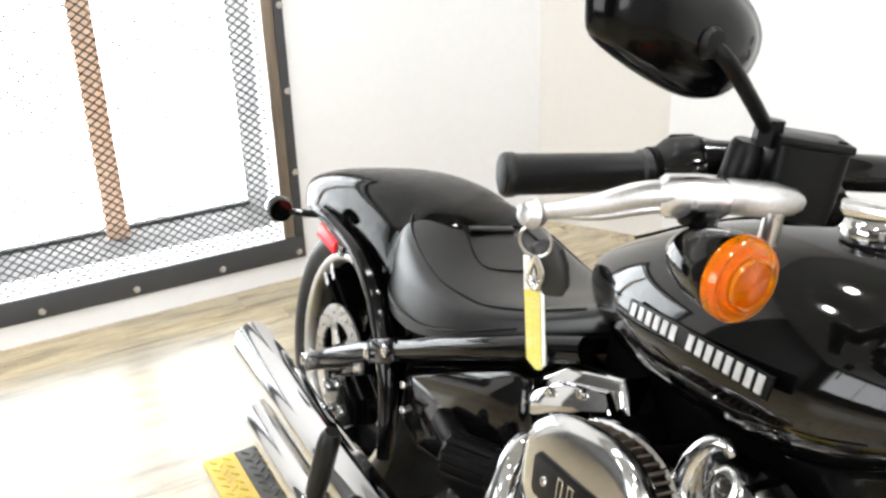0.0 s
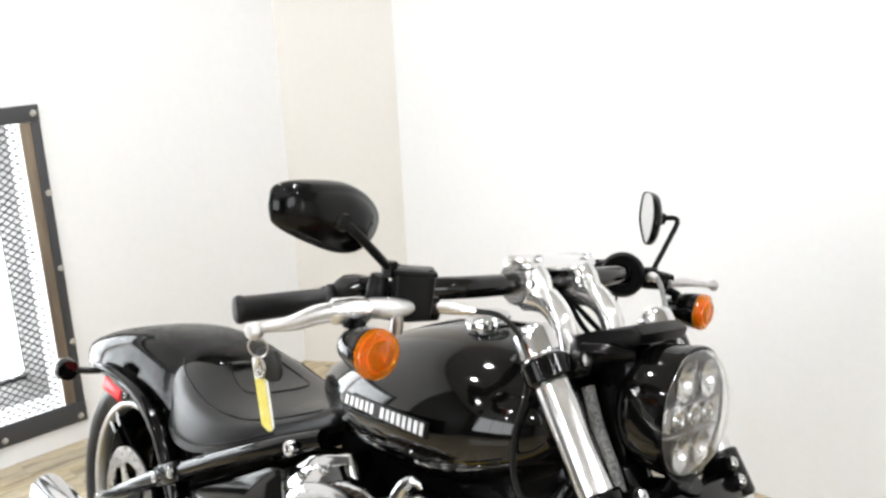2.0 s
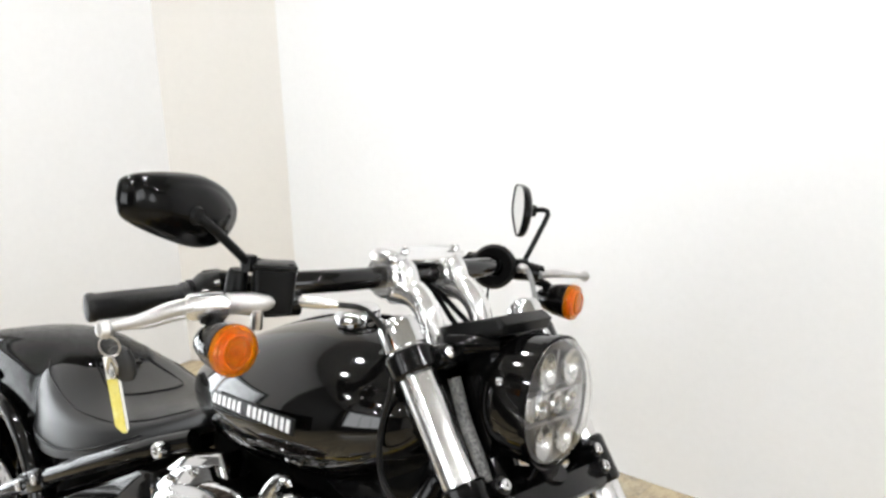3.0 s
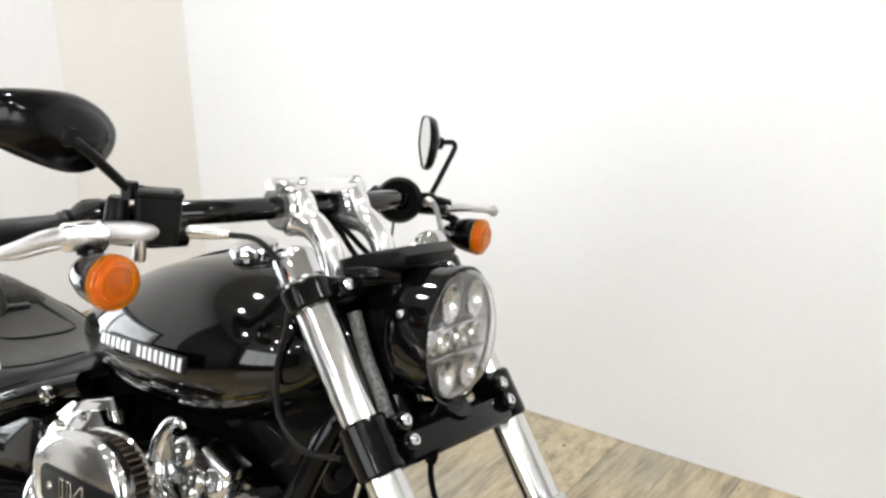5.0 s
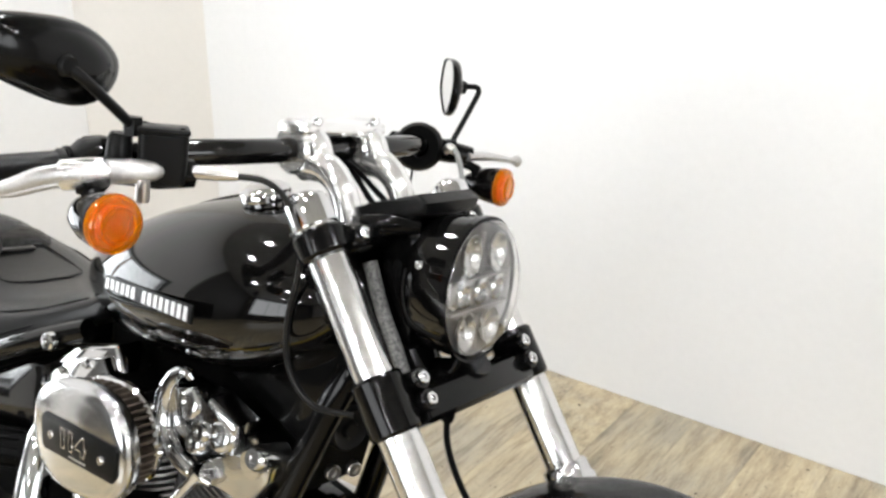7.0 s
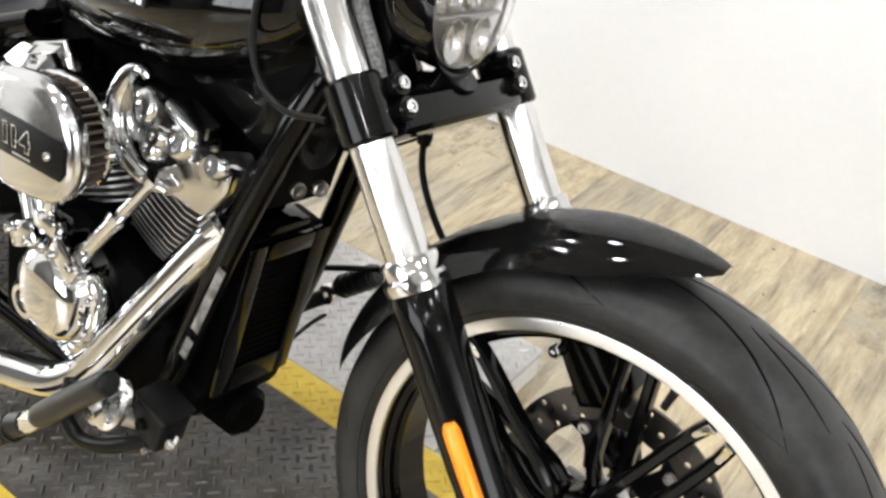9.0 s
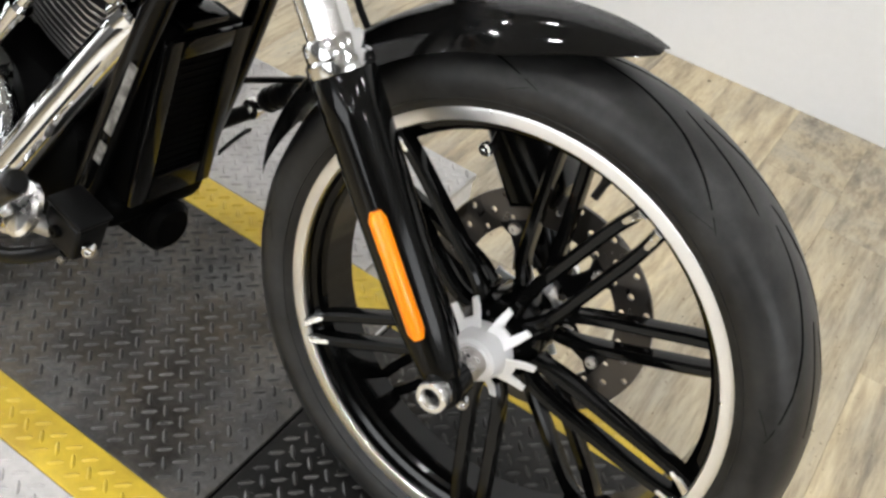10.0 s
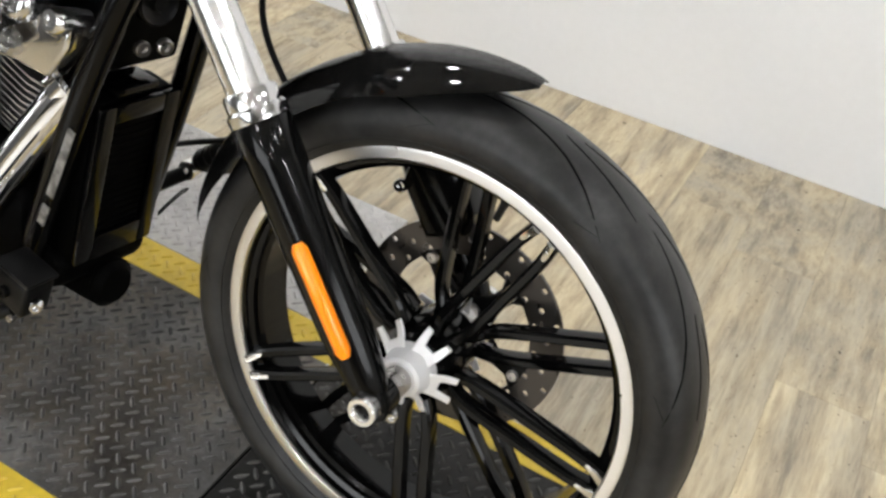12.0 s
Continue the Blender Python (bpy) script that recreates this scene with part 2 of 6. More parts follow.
def wood():
    """Vinyl plank: tan and grey streaks along the plank, each plank with its own tone."""
    m = material("vinyl_plank", (0.4, 0.3, 0.18), 0.27, 0, 0, 0.85)
    b = m.node_tree.nodes["Principled BSDF"]
    info = node(m, "ShaderNodeObjectInfo")
    c = node(m, "ShaderNodeTexCoord")
    shift = node(m, "ShaderNodeVectorMath")
    shift.operation = "SCALE"
    comb = node(m, "ShaderNodeCombineXYZ")
    link(m, info.outputs["Random"], comb.inputs[0])
    link(m, info.outputs["Random"], comb.inputs[1])
    link(m, info.outputs["Random"], comb.inputs[2])
    link(m, comb.outputs[0], shift.inputs[0])
    shift.inputs["Scale"].default_value = 37.0
    add = node(m, "ShaderNodeVectorMath")
    link(m, c.outputs["Object"], add.inputs[0])
    link(m, shift.outputs[0], add.inputs[1])
    p = node(m, "ShaderNodeMapping", Scale=(1, 0.11, 1))
    link(m, add.outputs[0], p.inputs["Vector"])
    broad = ramp(m, noisy(m, 27, 9, 0.72, p.outputs[0]), [(0.28, (0.19, 0.153, 0.107)), (0.45, (0.385, 0.316, 0.208)), (0.57, (0.52, 0.438, 0.292)), (0.74, (0.35, 0.303, 0.230))])
    fine = ramp(m, noisy(m, 130, 5, 0.75, p.outputs[0]), [(0.3, (0.80,) * 3), (0.65, (1.0,) * 3)])
    wide = node(m, "ShaderNodeMapping", Scale=(1, 0.4, 1))
    link(m, add.outputs[0], wide.inputs["Vector"])
    grey = ramp(m, noisy(m, 6.5, 4, 0.6, wide.outputs[0]), [(0.36, (0.78, 0.82, 0.92)), (0.58, (1.0, 1.0, 1.0))])
    specks = ramp(m, noisy(m, 120, 1, 0.4, add.outputs[0]), [(0.235, (0.35, 0.32, 0.3)), (0.27, (1, 1, 1))])
    tone = ramp(m, info.outputs["Random"], [(0.0, (0.92, 0.91, 0.90)), (1.0, (1.22, 1.19, 1.12))])
    knots = ramp(m, noisy(m, 34, 2, 0.4, p.outputs[0]), [(0.22, (0.55, 0.5, 0.45)), (0.30, (1, 1, 1))])
    last = broad
    for other in (fine, tone, knots, grey, specks):
        x = node(m, "ShaderNodeMixRGB", Fac=1.0)
        x.blend_type = "MULTIPLY"
        link(m, last, x.inputs["Color1"])
        link(m, other, x.inputs["Color2"])
        last = x.outputs["Color"]
    link(m, last, b.inputs["Base Color"])
    bump = node(m, "ShaderNodeBump", Strength=0.15, Distance=0.001)
    link(m, noisy(m, 60, 4, 0.6, p.outputs[0]), bump.inputs["Height"])
    link(m, bump.outputs["Normal"], b.inputs["Normal"])
    return m


WOOD = wood()


# ---- mesh builders ----
def part(name, bm, mat, parent=None, label="", m=None, sharp=35, kind=""):
    """One mesh object from a bmesh, under a thing or a part."""
    if m is not None:
        bmesh.ops.transform(bm, matrix=m, verts=bm.verts)
    bmesh.ops.recalc_face_normals(bm, faces=bm.faces)
    data = bpy.data.meshes.new(name)
    bm.to_mesh(data)
    bm.free()
    data.materials.append(mat)
    data.shade_smooth()
    data.set_sharp_from_angle(angle=radians(sharp))
    ob = new(name, data)
    if parent is not None:
        ob.parent = parent
    return tagged(ob, label, kind=kind)


def thing(name, label, category, m=None, group="", kind=""):
    ob = new(name)
    ob.empty_display_size = 0.05
    if m is not None:
        ob.matrix_world = m
    return tagged(ob, label, category, group, kind)


def box(x0, x1, y0, y1, z0, z1, bevel=0.0, seg=2):
    bm = bmesh.new()
    bmesh.ops.create_cube(bm, size=1)
    bmesh.ops.transform(bm, matrix=Matrix.LocRotScale(((x0 + x1) / 2, (y0 + y1) / 2, (z0 + z1) / 2), None, (x1 - x0, y1 - y0, z1 - z0)), verts=bm.verts)
    if bevel:
        bmesh.ops.bevel(bm, geom=bm.edges, offset=bevel, segments=seg, profile=0.5, affect="EDGES", clamp_overlap=True)
    return bm


def slab(outline, depth, bevel=0.0, seg=2):
    """A flat outline in x and z, given a depth along y (about y = 0)."""
    bm = bmesh.new()
    low = [bm.verts.new((x, -depth / 2, z)) for x, z in outline]
    high = [bm.verts.new((x, depth / 2, z)) for x, z in outline]
    bm.faces.new(low)
    bm.faces.new(high[::-1])
    n = len(outline)
    for i in range(n):
        bm.faces.new((low[i], low[(i + 1) % n], high[(i + 1) % n], high[i]))
    if bevel:
        rim = [e for e in bm.edges if len({v.co.y > 0 for v in e.verts}) == 1]
        bmesh.ops.bevel(bm, geom=rim, offset=bevel, segments=seg, profile=0.5, affect="EDGES", clamp_overlap=True)
    return bm


def rings(bm, loops, close=True, ends=True):
    """Skin over loops of vertices."""
    made = [[bm.verts.new(p) for p in loop] for loop in loops]
    n = len(made[0])
    for a, b in zip(made, made[1:]):
        for i in range(n if close else n - 1):
            j = (i + 1) % n
            bm.faces.new((a[i], a[j], b[j], b[i]))
    if ends and close:
        bm.faces.new(made[0][::-1])
        bm.faces.new(made[-1])
    return bm


def loft(loops, close=True, ends=True):
    return rings(bmesh.new(), loops, close, ends)


def lathe(profile, seg=48, closed=False):
    """Turn (radius, along) about the y axis; closed joins the profile's end to its start."""
    bm = bmesh.new()
    loops = []
    for k in range(seg):
        a = 2 * math.pi * k / seg
        loops.append([bm.verts.new((r * math.cos(a), y, r * math.sin(a))) for r, y in profile])
    n = len(profile)
    for k in range(seg):
        a, b = loops[k], loops[(k + 1) % seg]
        for i in range(n if closed else n - 1):
            j = (i + 1) % n
            bm.faces.new((a[i], a[j], b[j], b[i]))
    if not closed:
        for i in (0, n - 1):
            if profile[i][0] > 1e-6:
                bm.faces.new([loops[k][i] for k in range(seg)])
    bmesh.ops.remove_doubles(bm, verts=bm.verts, dist=1e-6)
    return bm


def spline(points, steps=8):
    """A smooth line through the points."""
    p = [Vector(q) for q in points]
    p = [2 * p[0] - p[1]] + p + [2 * p[-1] - p[-2]]
    out = []
    for i in range(1, len(p) - 2):
        a, b, c, d = p[i - 1 : i + 3]
        for k in range(steps):
            t = k / steps
            out.append(0.5 * ((2 * b) + (c - a) * t + (2 * a - 5 * b + 4 * c - d) * t * t + (3 * b - a - 3 * c + d) * t**3))
    return out + [p[-2]]


def tube(points, radius, seg=12, steps=8, smooth=True, flat=1.0):
    """A round bar along the points; radius may be one number or one for each point; flat squeezes it upright."""
    radii = radius if isinstance(radius, (list, tuple)) else [radius] * len(points)
    line = spline(points, steps) if smooth and len(points) > 2 else [Vector(q) for q in points]
    loops, up = [], None
    for i, q in enumerate(line):
        way = (line[min(i + 1, len(line) - 1)] - line[max(i - 1, 0)]).normalized()
        if up is None:
            up = Vector((0, 0, 1)) if abs(way.z) < 0.9 else Vector((1, 0, 0))
        side = way.cross(up).normalized()
        up = side.cross(way).normalized()
        f = i / (len(line) - 1) * (len(radii) - 1)
        lo = min(int(f), len(radii) - 2)
        r = radii[lo] + (radii[lo + 1] - radii[lo]) * (f - lo)
        loops.append([q + r * (math.cos(t) * side + flat * math.sin(t) * up) for t in (2 * math.pi * k / seg for k in range(seg))])
    return loft(loops)


def joined(*many):
    out = bmesh.new()
    for bm in many:
        data = bpy.data.meshes.new("piece")
        bm.to_mesh(data)
        bm.free()
        out.from_mesh(data)
        bpy.data.meshes.remove(data)
    return out


def moved(bm, m):
    bmesh.ops.transform(bm, matrix=m, verts=bm.verts)
    return bm


def aimed(origin, way, roll=(0, 0, 1)):
    """A pose whose y axis runs along way, with z near roll."""
    y = Vector(way).normalized()
    x = y.cross(Vector(roll)).normalized()
    z = x.cross(y)
    return Matrix.Translation(origin) @ Matrix((x, y, z)).transposed().to_4x4()


def oval(a, b, n=32, power=2.0):
    out = []
    for k in range(n):
        t = 2 * math.pi * k / n
        c, s = math.cos(t), math.sin(t)
        out.append((a * math.copysign(abs(c) ** (2 / power), c), b * math.copysign(abs(s) ** (2 / power), s)))
    return out


def bolt(r=0.008, h=0.006):
    """A socket bolt's head along -y."""
    return lathe([(0.0, -h * 0.45), (r * 0.42, -h * 0.45), (r * 0.5, -h), (r * 0.85, -h), (r, -h * 0.7), (r, 0.002)], 12)


def lettering(name, text, size, depth, mat, parent, m, squeeze=1.0, label="", grow=0.02):
    """Raised letters from the built-in font, made into a mesh."""
    curve = bpy.data.curves.new(name, "FONT")
    curve.body, curve.size, curve.extrude, curve.align_x, curve.align_y = text, size, depth, "CENTER", "CENTER"
    curve.resolution_u, curve.bevel_depth, curve.offset, curve.shear = 3, depth * 0.25, size * grow, 0.0
    curve.space_character = 1.12
    holder = new(name, curve)
    bpy.context.view_layer.update()
    data = bpy.data.meshes.new_from_object(holder.evaluated_get(bpy.context.evaluated_depsgraph_get()))
    bpy.data.objects.remove(holder)
    bm = bmesh.new()
    bm.from_mesh(data)
    moved(bm, m @ Matrix.Diagonal((squeeze, 1, 1, 1)))
    return part(name, bm, mat, parent, label)


# ---- the room ----
GX0, GX1, GZ0, GZ1 = -1.20, 0.262, 0.085, 1.078  # clear opening of the grate, along y and up


def wall(name, bm, label, mat=None):
    return tagged(part(name, bm, mat or WALL, label=label), category="wall", kind="structure")


floor = tagged(part("floor", box(XW - 0.5, XE + 0.1, YS - 0.1, YN + 0.1, FLOOR - 0.2, FLOOR - 0.004), DECK, label="worn tan and grey vinyl plank floor"), category="floor", kind="structure")
wall("wall_north", box(XW - 0.1, XE + 0.1, YN, YN + 0.12, FLOOR - 0.004, CEIL), "plain white painted wall behind the motorcycle")
wall("wall_south", joined(box(XW - 0.1, -2.4, YS - 0.12, YS, FLOOR, CEIL), box(0.6, XE + 0.1, YS - 0.12, YS, FLOOR, CEIL), box(-2.4, 0.6, YS - 0.12, YS, FLOOR, 0.6), box(-2.4, 0.6, YS - 0.12, YS, 2.5, CEIL)), "unseen added dark grey wall with a shop window", DARKWALL)
# unseen opening and glowing sheet, added to brighten reflections from the east
wall("wall_east", joined(box(XE, XE + 0.12, YS, -2.9, FLOOR, CEIL), box(XE, XE + 0.12, -0.3, YN, FLOOR, CEIL), box(XE, XE + 0.12, -2.9, -0.3, FLOOR, 1.05), box(XE, XE + 0.12, -2.9, -0.3, 2.45, CEIL)), "unseen white wall with an added bright opening")
tagged(part("backdrop_east", box(XE + 0.9, XE + 0.92, -4.5, 1.5, 0.0, 4.0), SKY_GLOW, label="glowing sheet added behind the east opening"), category="backdrop", kind="structure")
wall("wall_west", joined(box(XW - 0.14, XW, -1.75, GX0, FLOOR, CEIL), box(XW - 0.14, XW, GX1, YN, FLOOR, CEIL), box(XW - 0.14, XW, GX0, GX1, FLOOR, GZ0), box(XW - 0.14, XW, GX0, GX1, GZ1, CEIL)), "white painted wall with a low grated opening")
# added out of view, dark to keep the tank's reflections down
wall("wall_southwest", box(XW - 0.14, XW + 0.03, YS, -1.7505, FLOOR, CEIL), "unseen added dark grey wall", DARKWALL)
wall("wall_corner", moved(slab([(-0.25, FLOOR), (0.25, FLOOR), (0.25, CEIL), (-0.25, CEIL)], 0.02), Matrix.Translation((-2.665, 1.4025, 0)) @ Matrix.Rotation(math.atan2(0.245, 0.40), 4, "Z")), "narrow panel boxing in the room corner, shade in its paint", PANEL_PAINT)
tagged(part("ceiling", box(XW - 0.1, XE + 0.1, YS - 0.1, YN + 0.1, CEIL, CEIL + 0.1), CEILING, label="plain pale grey painted ceiling"), category="ceiling", kind="structure")

# lamps in the ceiling
lamp = thing("ceiling_light", "small round recessed ceiling light, switched on", "ceiling light", Matrix.Translation((LAMPS[0][0], LAMPS[0][1], CEIL)), "ceiling lights")
part("trim_ring", moved(lathe([(0.078, -0.004), (0.10, -0.004), (0.10, 0.012), (0.084, 0.016), (0.078, 0.012)], 32, True), Matrix.Rotation(radians(-90), 4, "X")), SILVER, lamp)
part("lens", moved(lathe([(0.0, 0.002), (0.077, 0.002), (0.077, -0.004), (0.0, -0.004)], 32, False), Matrix.Rotation(radians(-90), 4, "X")), LAMP_GLOW, lamp)
for lx, ly in LAMPS[1:]:
    copy_thing(lamp, Matrix.Translation((lx, ly, CEIL)))

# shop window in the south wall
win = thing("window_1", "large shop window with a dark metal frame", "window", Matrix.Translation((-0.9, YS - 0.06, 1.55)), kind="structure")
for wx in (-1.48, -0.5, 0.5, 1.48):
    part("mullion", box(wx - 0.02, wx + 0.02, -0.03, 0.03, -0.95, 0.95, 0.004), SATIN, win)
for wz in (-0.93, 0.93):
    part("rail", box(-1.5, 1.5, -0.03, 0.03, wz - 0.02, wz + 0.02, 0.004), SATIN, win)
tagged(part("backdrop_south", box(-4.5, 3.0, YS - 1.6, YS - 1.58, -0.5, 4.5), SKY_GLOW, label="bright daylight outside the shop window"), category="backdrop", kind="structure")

# low opening with its grate
grate = thing("window_2", "low opening covered with black expanded metal mesh in a bolted frame", "window", Matrix.Translation((XW, 0, 0)), kind="structure")
FT = 0.075
for name, bm in (
    ("frame_rail", box(0.0, 0.012, GX0 - FT, GX1 + 0.062, GZ0 - FT, GZ0, 0.002)),
    ("frame_rail", box(0.0, 0.012, GX0 - FT, GX1 + 0.062, GZ1, GZ1 + 0.055, 0.002)),
    ("frame_stile", box(0.0, 0.0115, GX1 + 0.032, GX1 + 0.061, GZ0 + 0.001, GZ1 - 0.001, 0.002)),
    ("frame_stile", box(0.0, 0.0115, GX0 - FT, GX0, GZ0 + 0.001, GZ1 - 0.001, 0.002)),
):
    part(name, bm, GUNMETAL, grate, "dark painted steel strip")
part("timber_stop", box(0.0, 0.010, GX1 - 0.006, GX1 + 0.030, GZ0 + 0.002, GZ1 - 0.002, 0.002), TIMBER, grate, "weathered brown timber strip")
studs = [(y, GZ0 - 0.052) for y in (-1.05, -0.78, -0.51, -0.234, 0.039, 0.30)] + [(y, GZ1 + 0.048 - 0.02) for y in (-0.78, -0.51, -0.234, 0.041, 0.305)]
studs += [(0.314, z) for z in (0.31, 0.577, 0.839)]
for y, z in studs:
    part("stud", moved(lathe([(0.0, -0.005), (0.006, -0.0045), (0.011, -0.001), (0.011, 0.002)], 10), Matrix.Translation((0.012, y, z)) @ Matrix.Rotation(radians(90), 4, "Z")), STEEL, grate)


def expanded_mesh(y0, y1, z0, z1, cw, ch, w, d):
    """Slanting strands that meet in flat diamonds, as one sheet."""
    verts, faces = [], []
    cols, rows = int((y1 - y0) / cw), int((z1 - z0) / ch)
    for r in range(rows):
        for c in range(cols * 2):
            ya = y0 + c * cw / 2
            up = (c + r) % 2 == 0
            za = z0 + r * ch + (0 if up else ch)
            zb = z0 + r * ch + (ch if up else 0)
            i = len(verts)
            yb = ya + cw / 2
            verts += [(-d, ya, za - w), (d, ya, za), (-d, ya, za + w), (-d, yb, zb - w), (d, yb, zb), (-d, yb, zb + w)]
            faces += [(i, i + 1, i + 4, i + 3), (i + 1, i + 2, i + 5, i + 4), (i + 2, i, i + 3, i + 5)]
    data = bpy.data.meshes.new("mesh_sheet")
    data.from_pydata(verts, [], faces)
    data.materials.append(MESH)
    return data


sheet = new("mesh_sheet", expanded_mesh(GX0, GX1, GZ0, GZ1, 0.0330, 0.0125, 0.0027, 0.0016))
sheet.parent = grate
sheet.location.x = -0.004
tagged(sheet, "black expanded metal mesh", kind="stuff")
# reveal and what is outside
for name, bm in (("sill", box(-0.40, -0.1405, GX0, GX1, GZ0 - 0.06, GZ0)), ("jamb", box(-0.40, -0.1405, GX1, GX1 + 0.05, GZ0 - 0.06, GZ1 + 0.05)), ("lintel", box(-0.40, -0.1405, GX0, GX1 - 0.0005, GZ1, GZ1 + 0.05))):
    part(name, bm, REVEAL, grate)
# dark strip in place of the shade at the sill's outer edge
part("sill_shade_strip", box(-0.399, -0.370, GX0, GX1, GZ0 - 0.004, GZ0 + 0.014, 0.003), GUNMETAL, grate, "dark strip for the shade along the outer sill")
part("kerb_block", box(-0.385, -0.330, -0.90, -0.585, GZ0 + 0.0005, 0.225, 0.006), GUNMETAL, grate, "dark block standing outside on the sill")
post = part("timber_post", box(-0.355, -0.30, -0.247, -0.177, GZ0, GZ1, 0.003), POST, grate, "orange timber post, its colour paled for glare")
tagged(part("backdrop_west", box(XW - 1.2, XW - 1.18, -3.0, 2.0, -0.6, 2.6), SKY_WEST, label="bright daylight outside the grated opening"), category="backdrop", kind="structure")

# low service ramp under the motorcycle
lift = thing("motorcycle_lift", "low steel lift deck of worn black tread plate with yellow edges", "lift", Matrix.Translation((0, 0, 0)))


def treads(x0, x1, y0, y1, pitch=0.0222):
    """Raised lens-shaped lugs on a lattice at 45 degrees, each tip aimed at the next one's side."""
    verts, faces = [], []
    shape = ((-0.0145, 0, -0.001), (-0.006, -0.0044, -0.001), (0.006, -0.0044, -0.001), (0.0145, 0, -0.001), (0.006, 0.0044, -0.001), (-0.006, 0.0044, -0.001), (-0.0070, 0, 0.0030), (0.0070, 0, 0.0030))
    q = math.sqrt(0.5)
    reach = int((x1 - x0 + y1 - y0) / pitch) + 1
    for a in range(-reach, reach + 1):
        for b in range(-reach, reach + 1):
            x, y = x0 + (a - b) * pitch * q, y0 + (a + b) * pitch * q
            if not (x0 + 0.006 < x < x1 - 0.006 and y0 + 0.006 < y < y1 - 0.006):
                continue
            turn = radians(45 if (a + b) % 2 else -45)
            c, s = math.cos(turn), math.sin(turn)
            i = len(verts)
            for u, v, w in shape:
                verts.append((min(max(x + u * c - v * s, x0), x1), min(max(y + u * s + v * c, y0), y1), w))
            faces += [(i, i + 1, i + 6), (i + 1, i + 2, i + 7, i + 6), (i + 2, i + 3, i + 7), (i + 3, i + 4, i + 7), (i + 4, i + 5, i + 6, i + 7), (i + 5, i, i + 6)]
    data = bpy.data.meshes.new("tread")
    data.from_pydata(verts, [], faces)
    return data


def plate(name, x0, x1, y0, y1, mat, label, top=0.0, depth=0.012):
    ob = part(name, box(x0, x1, y0, y1, top - depth, top, 0.0012, 1), mat, lift, label)
    data = treads(x0 + 0.004, x1 - 0.004, y0 + 0.004, y1 - 0.004)
    data.materials.append(LUG if mat in (DECK, PALE_DECK) else mat)
    t = new("tread", data)
    t.parent = ob
    t.location.z = top
    tagged(t, kind="stuff")
    return ob


SEAM = -0.262
for x0, x1 in ((-1.92, SEAM - 0.003), (SEAM + 0.003, 0.332)):
    worn = x1 < 0
    plate("deck_plate", x0, x1, -0.222, 0.222, PALE_DECK if worn else DECK, "paler grey worn tread plate" if worn else "worn black tread plate")
    plate("edge_stripe", x0, x1, -0.296, -0.2225, YELLOW, "scuffed yellow painted tread plate")
    plate("edge_stripe", x0, x1, 0.2225, 0.296, YELLOW, "scuffed yellow painted tread plate")
plate("side_plate", -1.05, -0.372, 0.2965, 0.66, BARE, "bare grey tread plate")
plate("side_plate", -0.78, -0.352, -0.43, -0.2965, BARE, "bare grey tread plate")
# bright strip that stands for the highlight on the plate's edge
part("seam_highlight", box(SEAM - 0.0068, SEAM - 0.0031, 0.02, 0.222, 0.0002, 0.0016, 0.0004, 1), BARE, lift, "bright strip for the highlight on the seam edge")
part("seam_channel", box(SEAM - 0.006, SEAM + 0.006, -0.296, 0.296, -0.05, -0.006), BLACK, lift)
part("skirt", box(-1.915, 0.326, -0.29, 0.29, FLOOR - 0.003, -0.0125), BASE, lift, "pale painted steel skirt")
part("skirt", box(-1.05, -0.376, 0.2905, 0.655, FLOOR - 0.003, -0.0125), BASE, lift)
part("skirt", box(-0.775, -0.354, -0.428, -0.2905, FLOOR - 0.003, -0.0125), BARE, lift)

# floor planks, laid towards the back wall
random.seed(4)
PW, PL = 0.182, 1.22
near = bpy.data.meshes.new("plank")
bm = box(0.0002, PW - 0.0002, 0.0002, PL - 0.0002, -0.006, 0, 0.0004, 1)
bm.to_mesh(near)
bm.free()
near.materials.append(WOOD)
for a in range(-3, int((XE - XW) / PW) + 1):
    shift = random.random() * PL
    y = YN - 0.06 - shift * 0.94
    while y > YS - PL + 0.05:
        x = XW + a * PW
        if x < XE and x > XW - 0.02:
            plank = new("plank", near)
            plank.parent = floor
            plank.location = (x, max(y, YS), FLOOR)
            plank.scale.y = (min(y + PL, YN - 0.001) - max(y, YS)) / PL
        y -= PL
# ---- the motorcycle ----
LEAN = -10.87
MF = Matrix.Translation((0, -0.016, 0)) @ Matrix.Rotation(radians(LEAN), 4, "X")  # front end
MB = Matrix.Translation((0, -0.016, 0)) @ Matrix.Rotation(radians(-1.3), 4, "Z") @ Matrix.Rotation(radians(LEAN), 4, "X")  # frame
FB = MB.inverted() @ MF
bike = thing("motorcycle", "gloss black and chrome cruiser motorcycle leaning on a lift deck", "motorcycle", MB)
WC = Vector((0, 0, 0.343))
RAKE = radians(36.4)
UP = Vector((-math.sin(RAKE), 0, math.cos(RAKE)))
FY = 0.140
TWC = FB @ Matrix.Translation(WC)


# front wheel
wheel = part("front_wheel", moved(lathe([(0.012, -0.066), (0.03, -0.066), (0.036, -0.05), (0.05, -0.03), (0.05, 0.03), (0.036, 0.05), (0.03, 0.066), (0.012, 0.066)], 32, True), TWC), BLACK, bike, "ten-pair twin-spoke black alloy front wheel")
TY = [(0.268, 0.046), (0.276, 0.053), (0.292, 0.0625), (0.308, 0.0655), (0.322, 0.0625), (0.333, 0.052), (0.340, 0.036), (0.344, 0.018), (0.345, 0.0)]
profile = [(r, -y) for r, y in TY] + [(r, y) for r, y in TY[-2::-1]]
